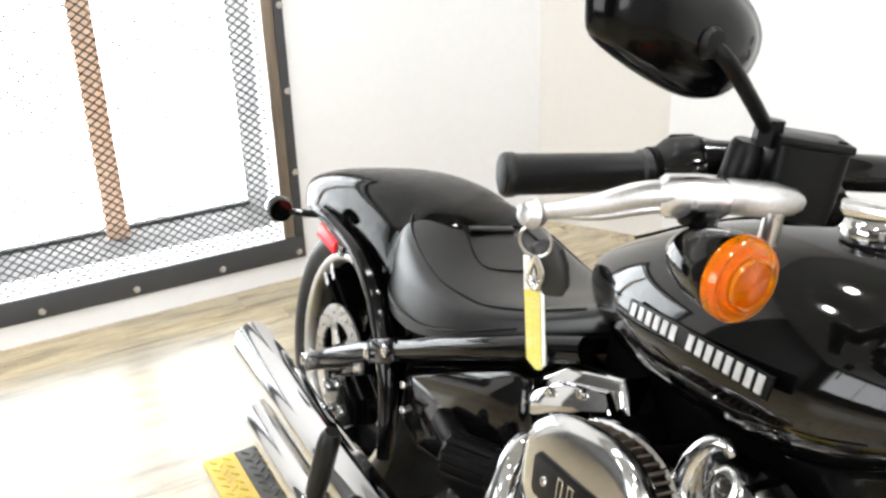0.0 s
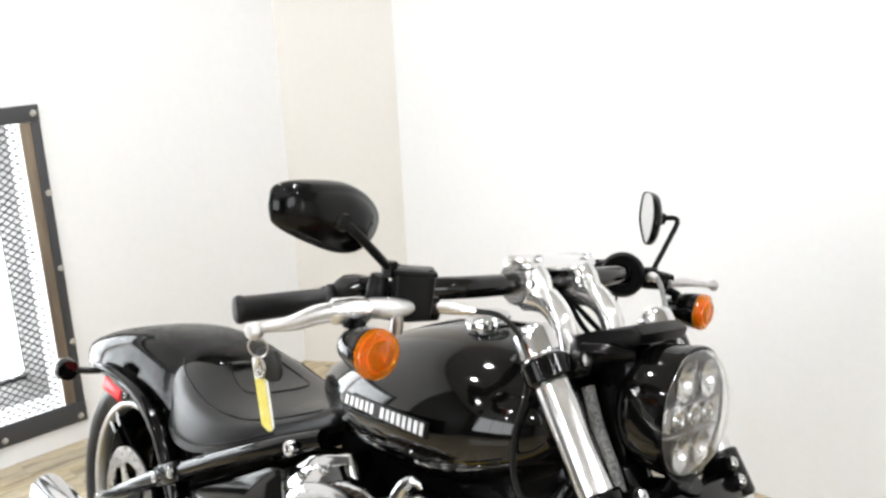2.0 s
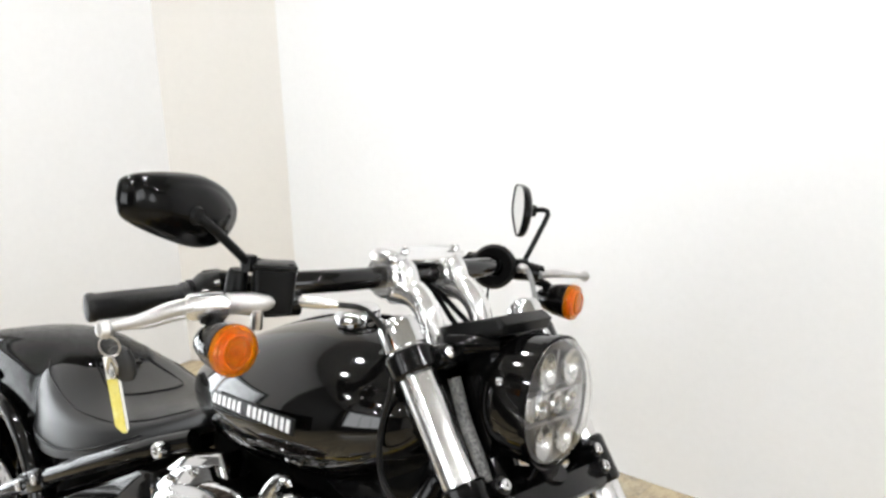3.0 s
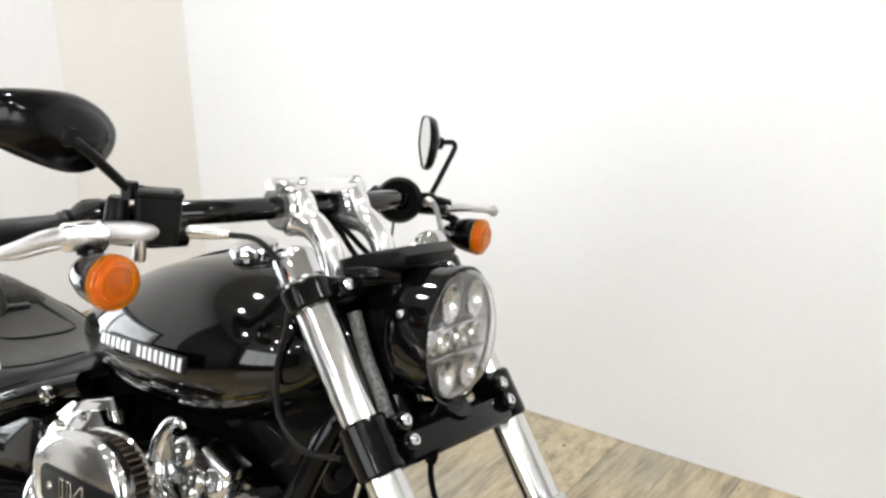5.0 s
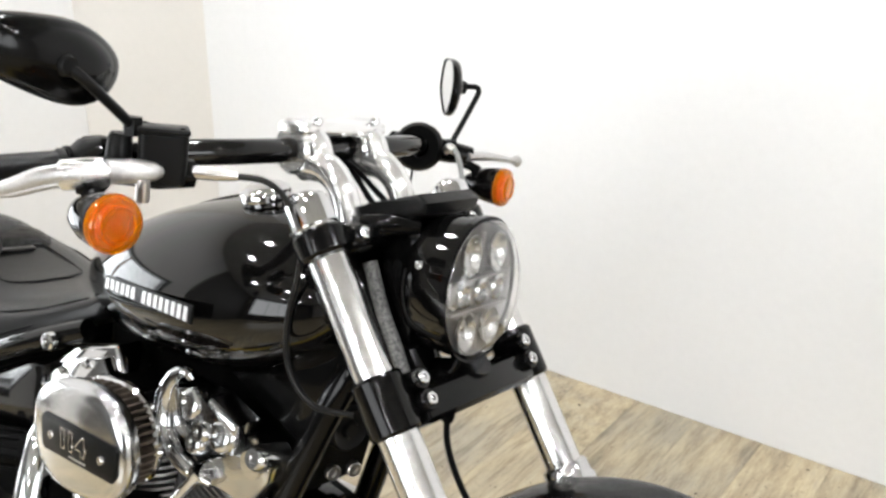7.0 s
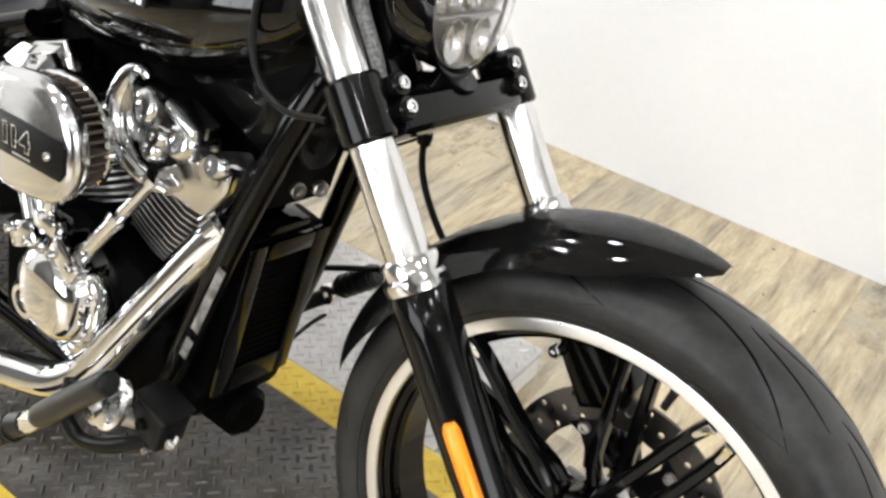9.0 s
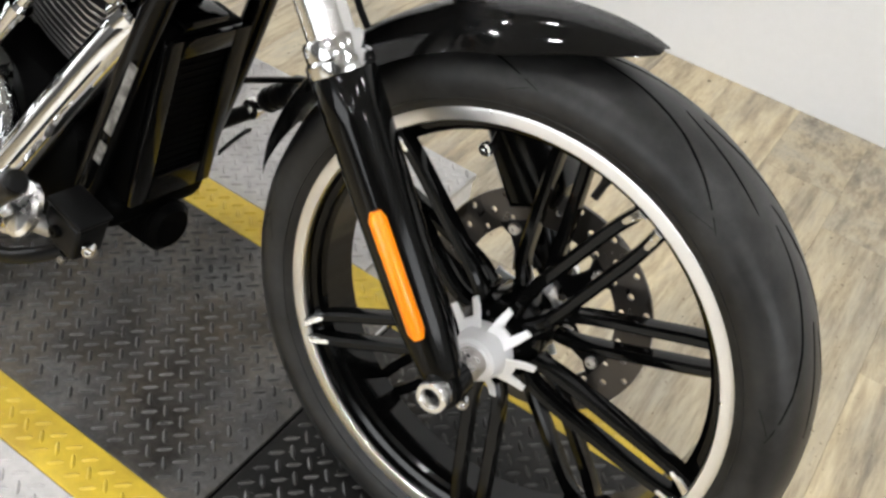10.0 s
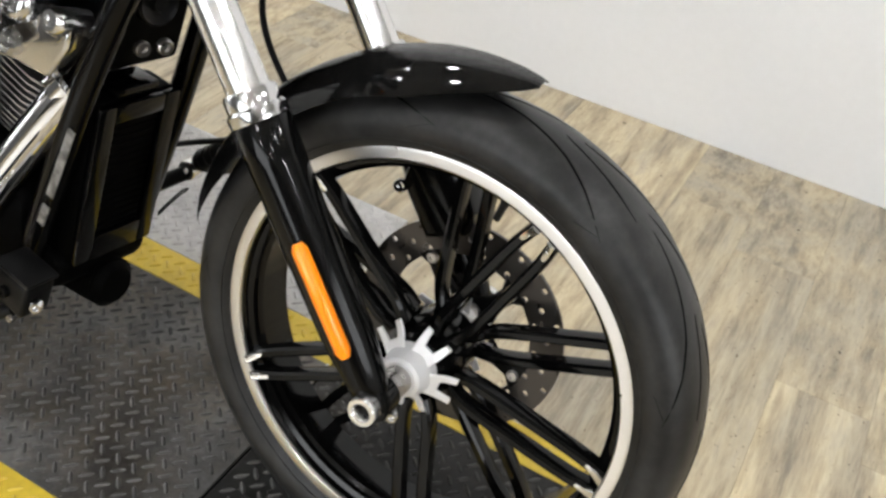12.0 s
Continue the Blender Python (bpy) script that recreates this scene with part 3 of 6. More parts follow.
part("tyre", moved(lathe(profile + [(0.262, 0.03), (0.262, -0.03)], 128, True), TWC), RUBBER, wheel, "black rubber road tyre")
for s in (-1, 1):
    for r, y in ((0.2890, 0.0613),):
        part("sidewall_ridge", moved(lathe([(r - 0.0009, s * (y - 0.002)), (r - 0.0004, s * (y + 0.0008)), (r + 0.0004, s * (y + 0.0008)), (r + 0.0009, s * (y - 0.002))], 128, True), TWC), RUBBER, wheel)
part("rim", moved(lathe([(0.2640, -0.0505), (0.2615, -0.0480), (0.2610, -0.0400), (0.2540, -0.0370), (0.2525, -0.0300), (0.247, -0.026), (0.246, 0.026), (0.254, 0.034), (0.2610, 0.040), (0.2735, 0.0530), (0.2745, 0.046), (0.260, 0.0), (0.274, -0.046)], 96, True), TWC), RIMBLACK, wheel, "gloss black rim barrel")
for s in (-1, 1):
    inner = 0.2630 if s < 0 else 0.2740
    part("rim_lip", moved(lathe([(inner, s * 0.0495), (inner + 0.0005, s * 0.0530), (inner + 0.0020, s * 0.0545), (max(0.2745, inner + 0.003), s * 0.0548), (0.281, s * 0.0545), (0.2845, s * 0.0525), (0.284, s * 0.047), (max(0.272, inner), s * 0.0460)], 128, True), TWC), MACHINED, wheel, "flat machined bright rim lip")


def spoke(angle, side, off):
    """One arm of a forked pair, from the hub out to the rim."""
    pts = [(0.05, side * 0.030, off * 0.55), (0.085, side * 0.034, off), (0.17, side * 0.038, off), (0.225, side * 0.040, off * 0.95), (0.262, side * 0.041, off * 0.72)]
    loops = []
    for i, q in enumerate(spline(pts, 5)):
        w, h = 0.0080, 0.0125
        loops.append([(q.x, q.y + h * a, q.z + w * b) for b, a in oval(1, 1, 10, 3.0)])
    return moved(loft(loops), TWC @ Matrix.Rotation(-angle, 4, "Y"))


def claw(angle, side, off, inner):
    """The machined face at an end of an arm."""
    if inner:
        pts = [(0.026, side * 0.066, off * 0.42), (0.036, side * 0.060, off * 0.56), (0.046, side * 0.0545, off * 0.72), (0.060, side * 0.0505, off * 0.86)]
        ws = [0.0075, 0.0068, 0.0056, 0.0044]
    else:
        pts = [(0.222, side * 0.0475, off * 0.95), (0.234, side * 0.0497, off * 0.92), (0.248, side * 0.0525, off * 0.82), (0.2625, side * 0.0575, off * 0.62)]
        ws = [0.0022, 0.0032, 0.0042, 0.0060]
    line = spline(pts, 4)
    loops = []
    for i, q in enumerate(line):
        f = i / (len(line) - 1) * 3
        k = min(int(f), 2)
        w = ws[k] + (ws[k + 1] - ws[k]) * (f - k)
        loops.append([(q.x, q.y + 0.0022 * a, q.z + w * b) for b, a in oval(1, 1, 8, 3.5)])
    return moved(loft(loops), TWC @ Matrix.Rotation(-angle, 4, "Y"))


for k in range(5):
    for side, base in ((-1, 64), (1, 20)):
        for off in (-0.0185, 0.0185):
            arm = part("spoke", spoke(radians(base + 72 * k), side, off), BLACK, wheel)
            part("spoke_tip", claw(radians(base + 72 * k), side, off, True), SILVER, wheel, "bright machined spoke root")
            part("spoke_tip", claw(radians(base + 72 * k), side, off, False), TIP, wheel, "bright machined spoke end")
for k in range(5):
    for side, base in ((-1, 64), (1, 20)):
        palm = loft([[(x, side * y + 0.0022 * a, w * b) for b, a in oval(1, 1, 12, 3.0)] for x, y, w in ((0.022, 0.067, 0.0150), (0.030, 0.0630, 0.0158), (0.037, 0.0590, 0.0160), (0.041, 0.0565, 0.0135))])
        part("hub_palm", moved(palm, TWC @ Matrix.Rotation(-radians(base + 72 * k), 4, "Y")), SILVER, wheel)
for s in (-1, 1):
    part("hub_cap", moved(lathe([(0.0165, s * 0.045), (0.034, s * 0.046), (0.035, s * 0.054), (0.032, s * 0.066), (0.0265, s * 0.083), (0.0225, s * 0.086), (0.0165, s * 0.086)], 40, True), TWC), SILVER, wheel, "silver conical hub face")
part("axle", moved(lathe([(0.0065, -0.150), (0.0092, -0.150), (0.0092, -0.145), (0.0125, 0.155), (0.0085, 0.155)], 24, True), TWC), STEEL, bike, "hollow steel axle")
part("axle_spacer", moved(lathe([(0.013, -0.12), (0.0185, -0.12), (0.0185, -0.086), (0.013, -0.086)], 24, True), TWC), STEEL, wheel)
part("valve", moved(tube([(0.262, -0.016, 0), (0.246, -0.018, 0), (0.238, -0.019, 0), (0.220, -0.022, 0)], [0.0085, 0.0065, 0.0050, 0.0045], 10, 3), TWC @ Matrix.Rotation(-radians(78), 4, "Y")), GRIP, wheel, "short rubber tyre valve")


def tyre_skin(p, side, out):
    """A place on the tyre's section: p runs from the crown (0) over the shoulder (1) to the bead (2)."""
    at = np.interp(p, [0.0, 0.28, 0.55, 0.78, 1.0, 1.25, 1.5, 1.8, 2.0], range(9))
    r, y = (float(np.interp(at, range(9), [q[k] for q in TY[::-1]])) for k in (0, 1))
    r1, y1 = (float(np.interp(min(at + 0.3, 8), range(9), [q[k] for q in TY[::-1]])) for k in (0, 1))
    r0, y0 = (float(np.interp(max(at - 0.3, 0), range(9), [q[k] for q in TY[::-1]])) for k in (0, 1))
    dr, dy = r1 - r0, y1 - y0
    k = out / math.hypot(dr, dy)
    return r + dy * k, side * (y - dr * k)


def groove(start, sweep, p0, p1, width, bend, side):
    """A thin curved groove that follows the tyre's skin from p0 to p1."""
    loops, n = [], 16
    for i in range(n + 1):
        f = i / n
        p = p0 + (p1 - p0) * f**bend
        w = width * (0.25 + 0.75 * math.sin(math.pi * f) ** 0.5) * (0.6 + 0.8 * (1 - f))
        a = start + sweep * f
        loop = []
        for da, out in ((-0.5, -0.0012), (-0.5, 0.0004), (0.5, 0.0004), (0.5, -0.0012)):
            r, y = tyre_skin(p + da * w * 8, side, out)
            loop.append((r * math.cos(a + da * w / r), y, r * math.sin(a + da * w / r)))
        loops.append(loop)
    return loft(loops)


for k in range(9):
    a = 2 * math.pi * k / 9 + 0.2
    for side in (-1, 1):
        shift = 0.0 if side < 0 else math.pi / 9
        for start, sweep, p0, p1, width, bend in ((0.0, -0.62, 0.16, 1.16, 0.0030, 1.6), (-0.60, 0.10, 1.14, 1.30, 0.0026, 1.0), (-0.30, -0.34, 0.05, 0.42, 0.0028, 0.8)):
            part("tread_groove", moved(groove(a + shift + start, sweep, p0, p1, width, bend, side), TWC), GROOVE, wheel)


def rotor(r0, r1, t, cells, rows, hole):
    """A flat ring pierced by rows of round holes."""
    bm = bmesh.new()
    n = 12
    for c in range(cells):
        for k in range(rows):
            ra, rb = r0 + (r1 - r0) * k / rows, r0 + (r1 - r0) * (k + 1) / rows
            a0, a1 = 2 * math.pi * c / cells, 2 * math.pi * (c + 1) / cells
            am, rm = (a0 + a1) / 2, (ra + rb) / 2
            pierced = (c + k) % 2 == 0
            edge = []
            for i in range(n):
                side, f = divmod(i, n // 4)
                f = f / (n // 4)
                a, r = ((a0 + (a1 - a0) * f, ra), (a1, ra + (rb - ra) * f), (a1 - (a1 - a0) * f, rb), (a0, rb - (rb - ra) * f))[side]
                edge.append((a, r))
            hub = [(am + hole / rm * math.cos(q), rm + hole * math.sin(q)) for q in (2 * math.pi * (i / n) + math.pi * 1.25 for i in range(n))]
            for y in (-t / 2, t / 2):
                e = [bm.verts.new((r * math.cos(a), y, r * math.sin(a))) for a, r in edge]
                if pierced:
                    h = [bm.verts.new((r * math.cos(a), y, r * math.sin(a))) for a, r in hub]
                    for i in range(n):
                        j = (i + 1) % n
                        bm.faces.new((e[i], e[j], h[j], h[i]))
                else:
                    bm.faces.new(e)
            if pierced:
                lo = [bm.verts.new((r * math.cos(a), -t / 2, r * math.sin(a))) for a, r in hub]
                hi = [bm.verts.new((r * math.cos(a), t / 2, r * math.sin(a))) for a, r in hub]
                for i in range(n):
                    j = (i + 1) % n
                    bm.faces.new((lo[i], lo[j], hi[j], hi[i]))
    for r in (r0, r1):
        ring = [[bm.verts.new((r * math.cos(q), y, r * math.sin(q))) for q in (2 * math.pi * i / 96 for i in range(96))] for y in (-t / 2, t / 2)]
        for i in range(96):
            j = (i + 1) % 96
            bm.faces.new((ring[0][i], ring[0][j], ring[1][j], ring[1][i]))
    bmesh.ops.remove_doubles(bm, verts=bm.verts, dist=1e-6)
    return bm


def disc(parent, m, mat=None):
    d = part("brake_disc", moved(rotor(0.104, 0.150, 0.005, 36, 3, 0.0042), m), mat or DISC, parent, "drilled steel brake disc")
    for k in range(5):
        part("disc_carrier", moved(loft([[(x, 0.004 * b, w * a) for a, b in oval(1, 1, 8, 3)] for x, w in ((0.045, 0.022), (0.07, 0.012), (0.09, 0.012), (0.108, 0.026))]), m @ Matrix.Rotation(radians(72 * k + 20), 4, "Y")), mat or SATIN, d)
        part("rivet", moved(bolt(0.008, 0.006), m @ Matrix.Rotation(radians(72 * k + 20), 4, "Y") @ Matrix.Translation((0.099, -0.004, 0))), STEEL, d)
    return d


disc(wheel, TWC @ Matrix.Translation((0, 0.075, 0)))

# front fork
def along(s, y, out=0.0, fore=0.0):
    """A place on a fork leg: s up from the axle, out from its axis, fore square to it."""
    sign = -1 if y < 0 else 1
    return WC + UP * s + Vector((0, y + sign * out, 0)) + Vector((math.cos(RAKE), 0, math.sin(RAKE))) * fore


def leg(y):
    m = FB @ aimed(along(0, y), UP, (1, 0, 0))
    f = part("fork_leg", moved(lathe([(0.0, 0.325), (0.0245, 0.325), (0.0245, 0.770), (0.0225, 0.776), (0.014, 0.779), (0.0, 0.779)], 40), m), TUBECHROME, bike, "chrome fork tube over a black slider")
    part("fork_cap", moved(lathe([(0.0, 0.792), (0.012, 0.792), (0.014, 0.788), (0.022, 0.787), (0.0265, 0.782), (0.0275, 0.776), (0.0275, 0.750), (0.0, 0.750)], 32), m), CHROME, f, "bright chrome fork cap")
    part("slider", moved(lathe([(0.0, -0.012), (0.012, -0.018), (0.019, -0.008), (0.0250, 0.03), (0.0305, 0.08), (0.0325, 0.20), (0.0325, 0.27), (0.0335, 0.292), (0.0335, 0.338), (0.031, 0.342), (0.0, 0.342)], 40), m), BLACK, f, "gloss black fork slider")
    part("seal_collar", moved(lathe([(0.0255, 0.341), (0.0335, 0.341), (0.0345, 0.345), (0.0345, 0.353), (0.031, 0.357), (0.031, 0.372), (0.0285, 0.376), (0.0255, 0.376)], 40, True), m), SATINCHROME, f, "bright fork seal collar")
    sign = -1 if y < 0 else 1
    part("axle_lug", moved(lathe([(0.013, sign * -0.02), (0.0225, sign * -0.02), (0.024, sign * 0.006), (0.022, sign * 0.014), (0.013, sign * 0.014)], 28, True), FB @ Matrix.Translation(WC + Vector((0, y, 0)))), BLACK, f)
    part("axle_ring", moved(lathe([(0.0095, sign * 0.014), (0.0185, sign * 0.014), (0.0185, sign * 0.029), (0.0172, sign * 0.0315), (0.0120, sign * 0.0315), (0.0095, sign * 0.027)], 28, True), FB @ Matrix.Translation(WC + Vector((0, y, 0)))), POLISHED, f, "polished axle end ring")
    part("pinch_bolt", moved(bolt(0.007, 0.008), FB @ Matrix.Translation(WC + Vector((0.020, y + 0.012, -0.018))) @ Matrix.Rotation(radians(20), 4, "Z")), CHROME, f)
    return f


legs = [leg(-FY), leg(FY)]
for y in (-FY,):
    a, b = along(0.072, y, 0.0315, 0.011), along(0.202, y, 0.0335, 0.011)
    bar = tube([a - UP * 0.004, a + UP * 0.004, b - UP * 0.004, b + UP * 0.004], [0.006, 0.0095, 0.0095, 0.006], 14, 1, False)
    part("side_reflector", moved(bar, FB), ORANGE, bike, "long orange reflector on the fork slider")


def ringed(s0, s1, r):
    return lathe([(0.0247, s0), (r - 0.003, s0), (r, s0 + 0.004), (r, s1 - 0.004), (r - 0.003, s1), (0.0247, s1)], 36, True)


lower = part("lower_clamp", moved(slab([(-0.030, 0.494), (0.026, 0.494), (0.032, 0.500), (0.032, 0.530), (0.024, 0.537), (-0.030, 0.545)], 2 * FY - 0.05, 0.006), FB @ Matrix.Translation(WC) @ Matrix.Rotation(-RAKE, 4, "Y")), BLACK, bike, "gloss black lower triple clamp")
upper = part("upper_clamp", moved(slab([(-0.05, 0.712), (0.022, 0.712), (0.03, 0.719), (0.03, 0.735), (0.02, 0.742), (-0.05, 0.742)], 2 * FY - 0.055, 0.006), FB @ Matrix.Translation(WC) @ Matrix.Rotation(-RAKE, 4, "Y")), BLACK, bike, "gloss black upper triple clamp")
for y in (-FY, FY):
    m = FB @ aimed(along(0, y), UP, (1, 0, 0))
    part("clamp_ring", moved(ringed(0.497, 0.566, 0.0308), m), BLACK, lower)
    part("clamp_ring", moved(ringed(0.712, 0.745, 0.0325), m), BLACK, upper)
    inward = 1 if y < 0 else -1
    for holder, ss in ((lower, (0.520, 0.545)), (upper, (0.722,))):
        for s in ss:
            part("clamp_lug", moved(lathe([(0.0, -0.012), (0.012, -0.012), (0.013, -0.01), (0.013, 0.03), (0.0, 0.03)], 20), FB @ aimed(along(s, y + inward * 0.030, 0, 0.026), (-math.cos(RAKE), 0, -math.sin(RAKE)))), BLACK, holder)
            part("clamp_bolt", moved(bolt(0.008, 0.005), FB @ aimed(along(s, y + inward * 0.030, 0, 0.038), (-math.cos(RAKE), 0, -math.sin(RAKE)))), CHROME, holder)


# front mudguard: an arc over the tyre with a swept tail and a blunt nose
def mudguard():
    loops = []
    n = 40
    for i in range(n + 1):
        f = i / n
        a = radians(164 - 82 * f)
        r = 0.370 + 0.012 * min(1.0, f * 1.5) ** 0.8
        nose = (0.03 + 0.97 * max(0.0, (1 - f) / 0.24)) ** 0.5 if f > 0.76 else 1.0
        tail = min(1.0, (f / 0.12) ** 0.6) if f < 0.12 else 1.0
        w = 0.078 * nose * (0.8 + 0.2 * tail)
        drop = (0.050 - 0.022 * max(0.0, 1 - f / 0.22) ** 1.5 - 0.012 * f) * nose**1.2
        loop = []
        for k in range(17):
            u = -1 + k / 8
            lift = (1 - abs(u) ** 3.0)
            lean = 0.10 * (1 - f) ** 8 * abs(u) ** 2
            rr = r - drop * (1 - lift)
            aa = a + lean
            loop.append((rr * math.cos(aa), w * math.copysign(min(1, abs(u) ** 0.88), u), rr * math.sin(aa)))
        loops.append(loop)
    bm = loft(loops, False, False)
    bmesh.ops.solidify(bm, geom=bm.faces, thickness=-0.003)
    return bm


guard = part("front_mudguard", moved(mudguard(), TWC), SHEENPAINT, bike, "gloss black front mudguard with grey sheen in its colour", sharp=50)
for y in (-1, 1):
    part("mudguard_bracket", moved(box(-0.245, -0.185, y * 0.092 - 0.012, y * 0.092 + 0.012, 0.268, 0.276, 0.002), TWC @ Matrix.Rotation(radians(-6), 4, "Y")), BLACK, guard)

# brake caliper on the far side
cal = part("front_caliper", moved(slab([(-0.036, -0.048), (0.020, -0.058), (0.044, -0.034), (0.050, 0.015), (0.034, 0.052), (-0.012, 0.060), (-0.040, 0.032)], 0.07, 0.010, 3), TWC @ Matrix.Translation((-0.064, 0.085, 0.172)) @ Matrix.Rotation(radians(-35), 4, "Y")), BLACK, bike, "black four-piston front brake caliper")
part("caliper_bolt", moved(bolt(0.009, 0.006), TWC @ Matrix.Translation((-0.112, 0.048, 0.172))), CHROME, cal)
# fuel tank
def tank_loop(x, w, zt, zb, zc, n=40):
    """A cross-section: rounded top, widest at zc, tucked under."""
    out = []
    for k in range(n):
        t = 2 * math.pi * k / n
        c, s = math.cos(t), math.sin(t)
        y = w * math.copysign(abs(c) ** 0.82, c)
        z = zc + (zt - zc) * abs(s) ** 0.9 if s >= 0 else zc - (zc - zb) * abs(s) ** 1.15
        out.append((x, y, z))
    return out


def smooth_rows(rows, steps):
    """Rows of numbers, eased between."""
    rows = np.array(rows)
    at = np.linspace(0, len(rows) - 1, (len(rows) - 1) * steps + 1)
    out = np.array([np.interp(at, range(len(rows)), col) for col in rows.T]).T
    for _ in range(steps):
        out[1:-1] = (out[:-2] + 2 * out[1:-1] + out[2:]) / 4
    return [tuple(q) for q in out]


TANK = [(-1.05, 0.03, 0.752, 0.712, 0.735), (-1.025, 0.062, 0.777, 0.695, 0.74), (-0.97, 0.100, 0.810, 0.675, 0.745), (-0.90, 0.136, 0.850, 0.665, 0.755), (-0.82, 0.163, 0.887, 0.662, 0.765), (-0.73, 0.180, 0.916, 0.668, 0.778), (-0.64, 0.186, 0.934, 0.68, 0.79), (-0.56, 0.183, 0.936, 0.70, 0.805), (-0.49, 0.167, 0.925, 0.735, 0.82), (-0.445, 0.14, 0.904, 0.765, 0.83), (-0.415, 0.085, 0.88, 0.80, 0.84)]
tank = part("fuel_tank", loft([tank_loop(*row) for row in smooth_rows(TANK, 4)]), PAINT, bike, "gloss black teardrop fuel tank", sharp=60)
capm = Matrix.Translation((-0.638, -0.047, 0.925)) @ Matrix.Rotation(radians(-6), 4, "Y") @ Matrix.Rotation(radians(14), 4, "X") @ Matrix.Rotation(radians(90), 4, "X")
part("fuel_cap", moved(lathe([(0.0, 0.028), (0.026, 0.027), (0.033, 0.023), (0.035, 0.019), (0.035, 0.011), (0.031, 0.008), (0.031, 0.0), (0.039, -0.002), (0.039, -0.008), (0.0, -0.008)], 40), capm), CHROME, tank, "round chrome fuel cap")
# maker's plate on the tank's flank, its letters replaced by plain bars
bm_ = Matrix.Translation((-0.708, -0.1835, 0.795)) @ Matrix.Rotation(radians(-8.5), 4, "Z") @ Matrix.Rotation(radians(-5.5), 4, "Y") @ Matrix.Rotation(radians(-4), 4, "X")
badge = part("tank_badge", moved(slab([(-0.12, -0.0105), (0.118, -0.0125), (0.121, 0.0115), (-0.118, 0.0095)], 0.004, 0.0012), bm_), SATIN, tank, "long black badge with bright letter bars")
for k in range(15):
    if k in (6,):
        continue
    x = -0.107 + k * 0.0153
    h = 0.0074 + 0.0018 * (k / 14)
    part("letter_bar", moved(slab([(x - 0.0056, -h), (x + 0.0040, -h), (x + 0.0056, h), (x - 0.0040, h)], 0.0016, 0.0004, 1), bm_ @ Matrix.Translation((0, -0.0028, -0.0005))), CAST, badge)
part("tank_seam", tube([(-1.02, 0, 0.79), (-0.9, 0, 0.853), (-0.75, 0, 0.912), (-0.62, 0, 0.936), (-0.5, 0, 0.928), (-0.44, 0, 0.903)], 0.0025, 6, 5), BLACK, tank)


# seat
def seat_loop(x, w, zt, zs, zb, n=36):
    """A dished top between rolled edges, over upright flanks."""
    out = []
    for k in range(n):
        t = 2 * math.pi * k / n
        c, s = math.cos(t), math.sin(t)
        y = w * math.copysign(abs(c) ** 0.55, c)
        if s >= 0:
            edge = abs(y) / w
            z = zb + (zs - zb) * s**0.35 + (zt - zs) * (1 - edge**2) * min(1, s * 2)
        else:
            z = zb - 0.012 * abs(s)
            y *= 0.93
        out.append((x, y, z))
    return out


SEAT = [(-1.503, 0.080, 0.664, 0.646, 0.59), (-1.490, 0.116, 0.690, 0.672, 0.555), (-1.455, 0.144, 0.703, 0.684, 0.530), (-1.38, 0.164, 0.691, 0.673, 0.520), (-1.28, 0.170, 0.660, 0.647, 0.535), (-1.17, 0.158, 0.650, 0.642, 0.58), (-1.08, 0.128, 0.672, 0.664, 0.625), (-1.0, 0.095, 0.705, 0.698, 0.662), (-0.945, 0.068, 0.735, 0.727, 0.69), (-0.925, 0.045, 0.74, 0.73, 0.70)]
seat = part("seat", loft([seat_loop(*row) for row in smooth_rows(SEAT, 4)]), VINYL, bike, "black stitched vinyl solo seat", sharp=60)


def on_seat(x, y, up=0.001):
    """A place on the seat's upper face."""
    cols = np.array(SEAT).T
    w, zt, zs, zb = [float(np.interp(x, cols[0], c)) for c in cols[1:]]
    e = min(0.999, abs(y) / w)
    s = math.sqrt(max(0.0, 1 - e ** (2 / 0.55)))
    return (x, y, zb + (zs - zb) * s**0.35 + (zt - zs) * (1 - e**2) * min(1, s * 2) + up)


PANEL = [(-1.455, 0.0), (-1.452, 0.035), (-1.432, 0.053), (-1.36, 0.060), (-1.29, 0.076), (-1.255, 0.070), (-1.238, 0.035), (-1.236, 0.0)]
PANEL = PANEL + [(x, -y) for x, y in PANEL[-2::-1]]
part("piping", tube([on_seat(q.x, q.y) for q in spline([(x, y, 0) for x, y in PANEL], 5)], 0.0024, 6, 1, False), SATIN, seat, "raised stitched seam")
for side in (-1, 1):
    edge = [(-1.488, 0.070), (-1.455, 0.112), (-1.40, 0.136), (-1.32, 0.147), (-1.24, 0.146), (-1.15, 0.132), (-1.07, 0.105), (-1.0, 0.078)]
    part("piping", tube([on_seat(q.x, q.y * side) for q in spline([(x, y, 0) for x, y in edge], 5)], 0.0022, 6, 1, False), SATIN, seat)
    part("piping", tube([(-1.495, side * 0.10, 0.572), (-1.45, side * 0.143, 0.556), (-1.38, side * 0.166, 0.548), (-1.28, side * 0.171, 0.556), (-1.17, side * 0.159, 0.594), (-1.08, side * 0.129, 0.636)], 0.002, 6, 5), SATIN, seat)
px, py, pz = on_seat(-1.358, -0.012)
part("seat_patch", moved(box(-0.010, 0.010, -0.044, 0.044, -0.003, 0.004, 0.003), Matrix.Translation((px, py, pz)) @ Matrix.Rotation(radians(6), 4, "Y")), PAINT, seat, "small glossy sewn patch")
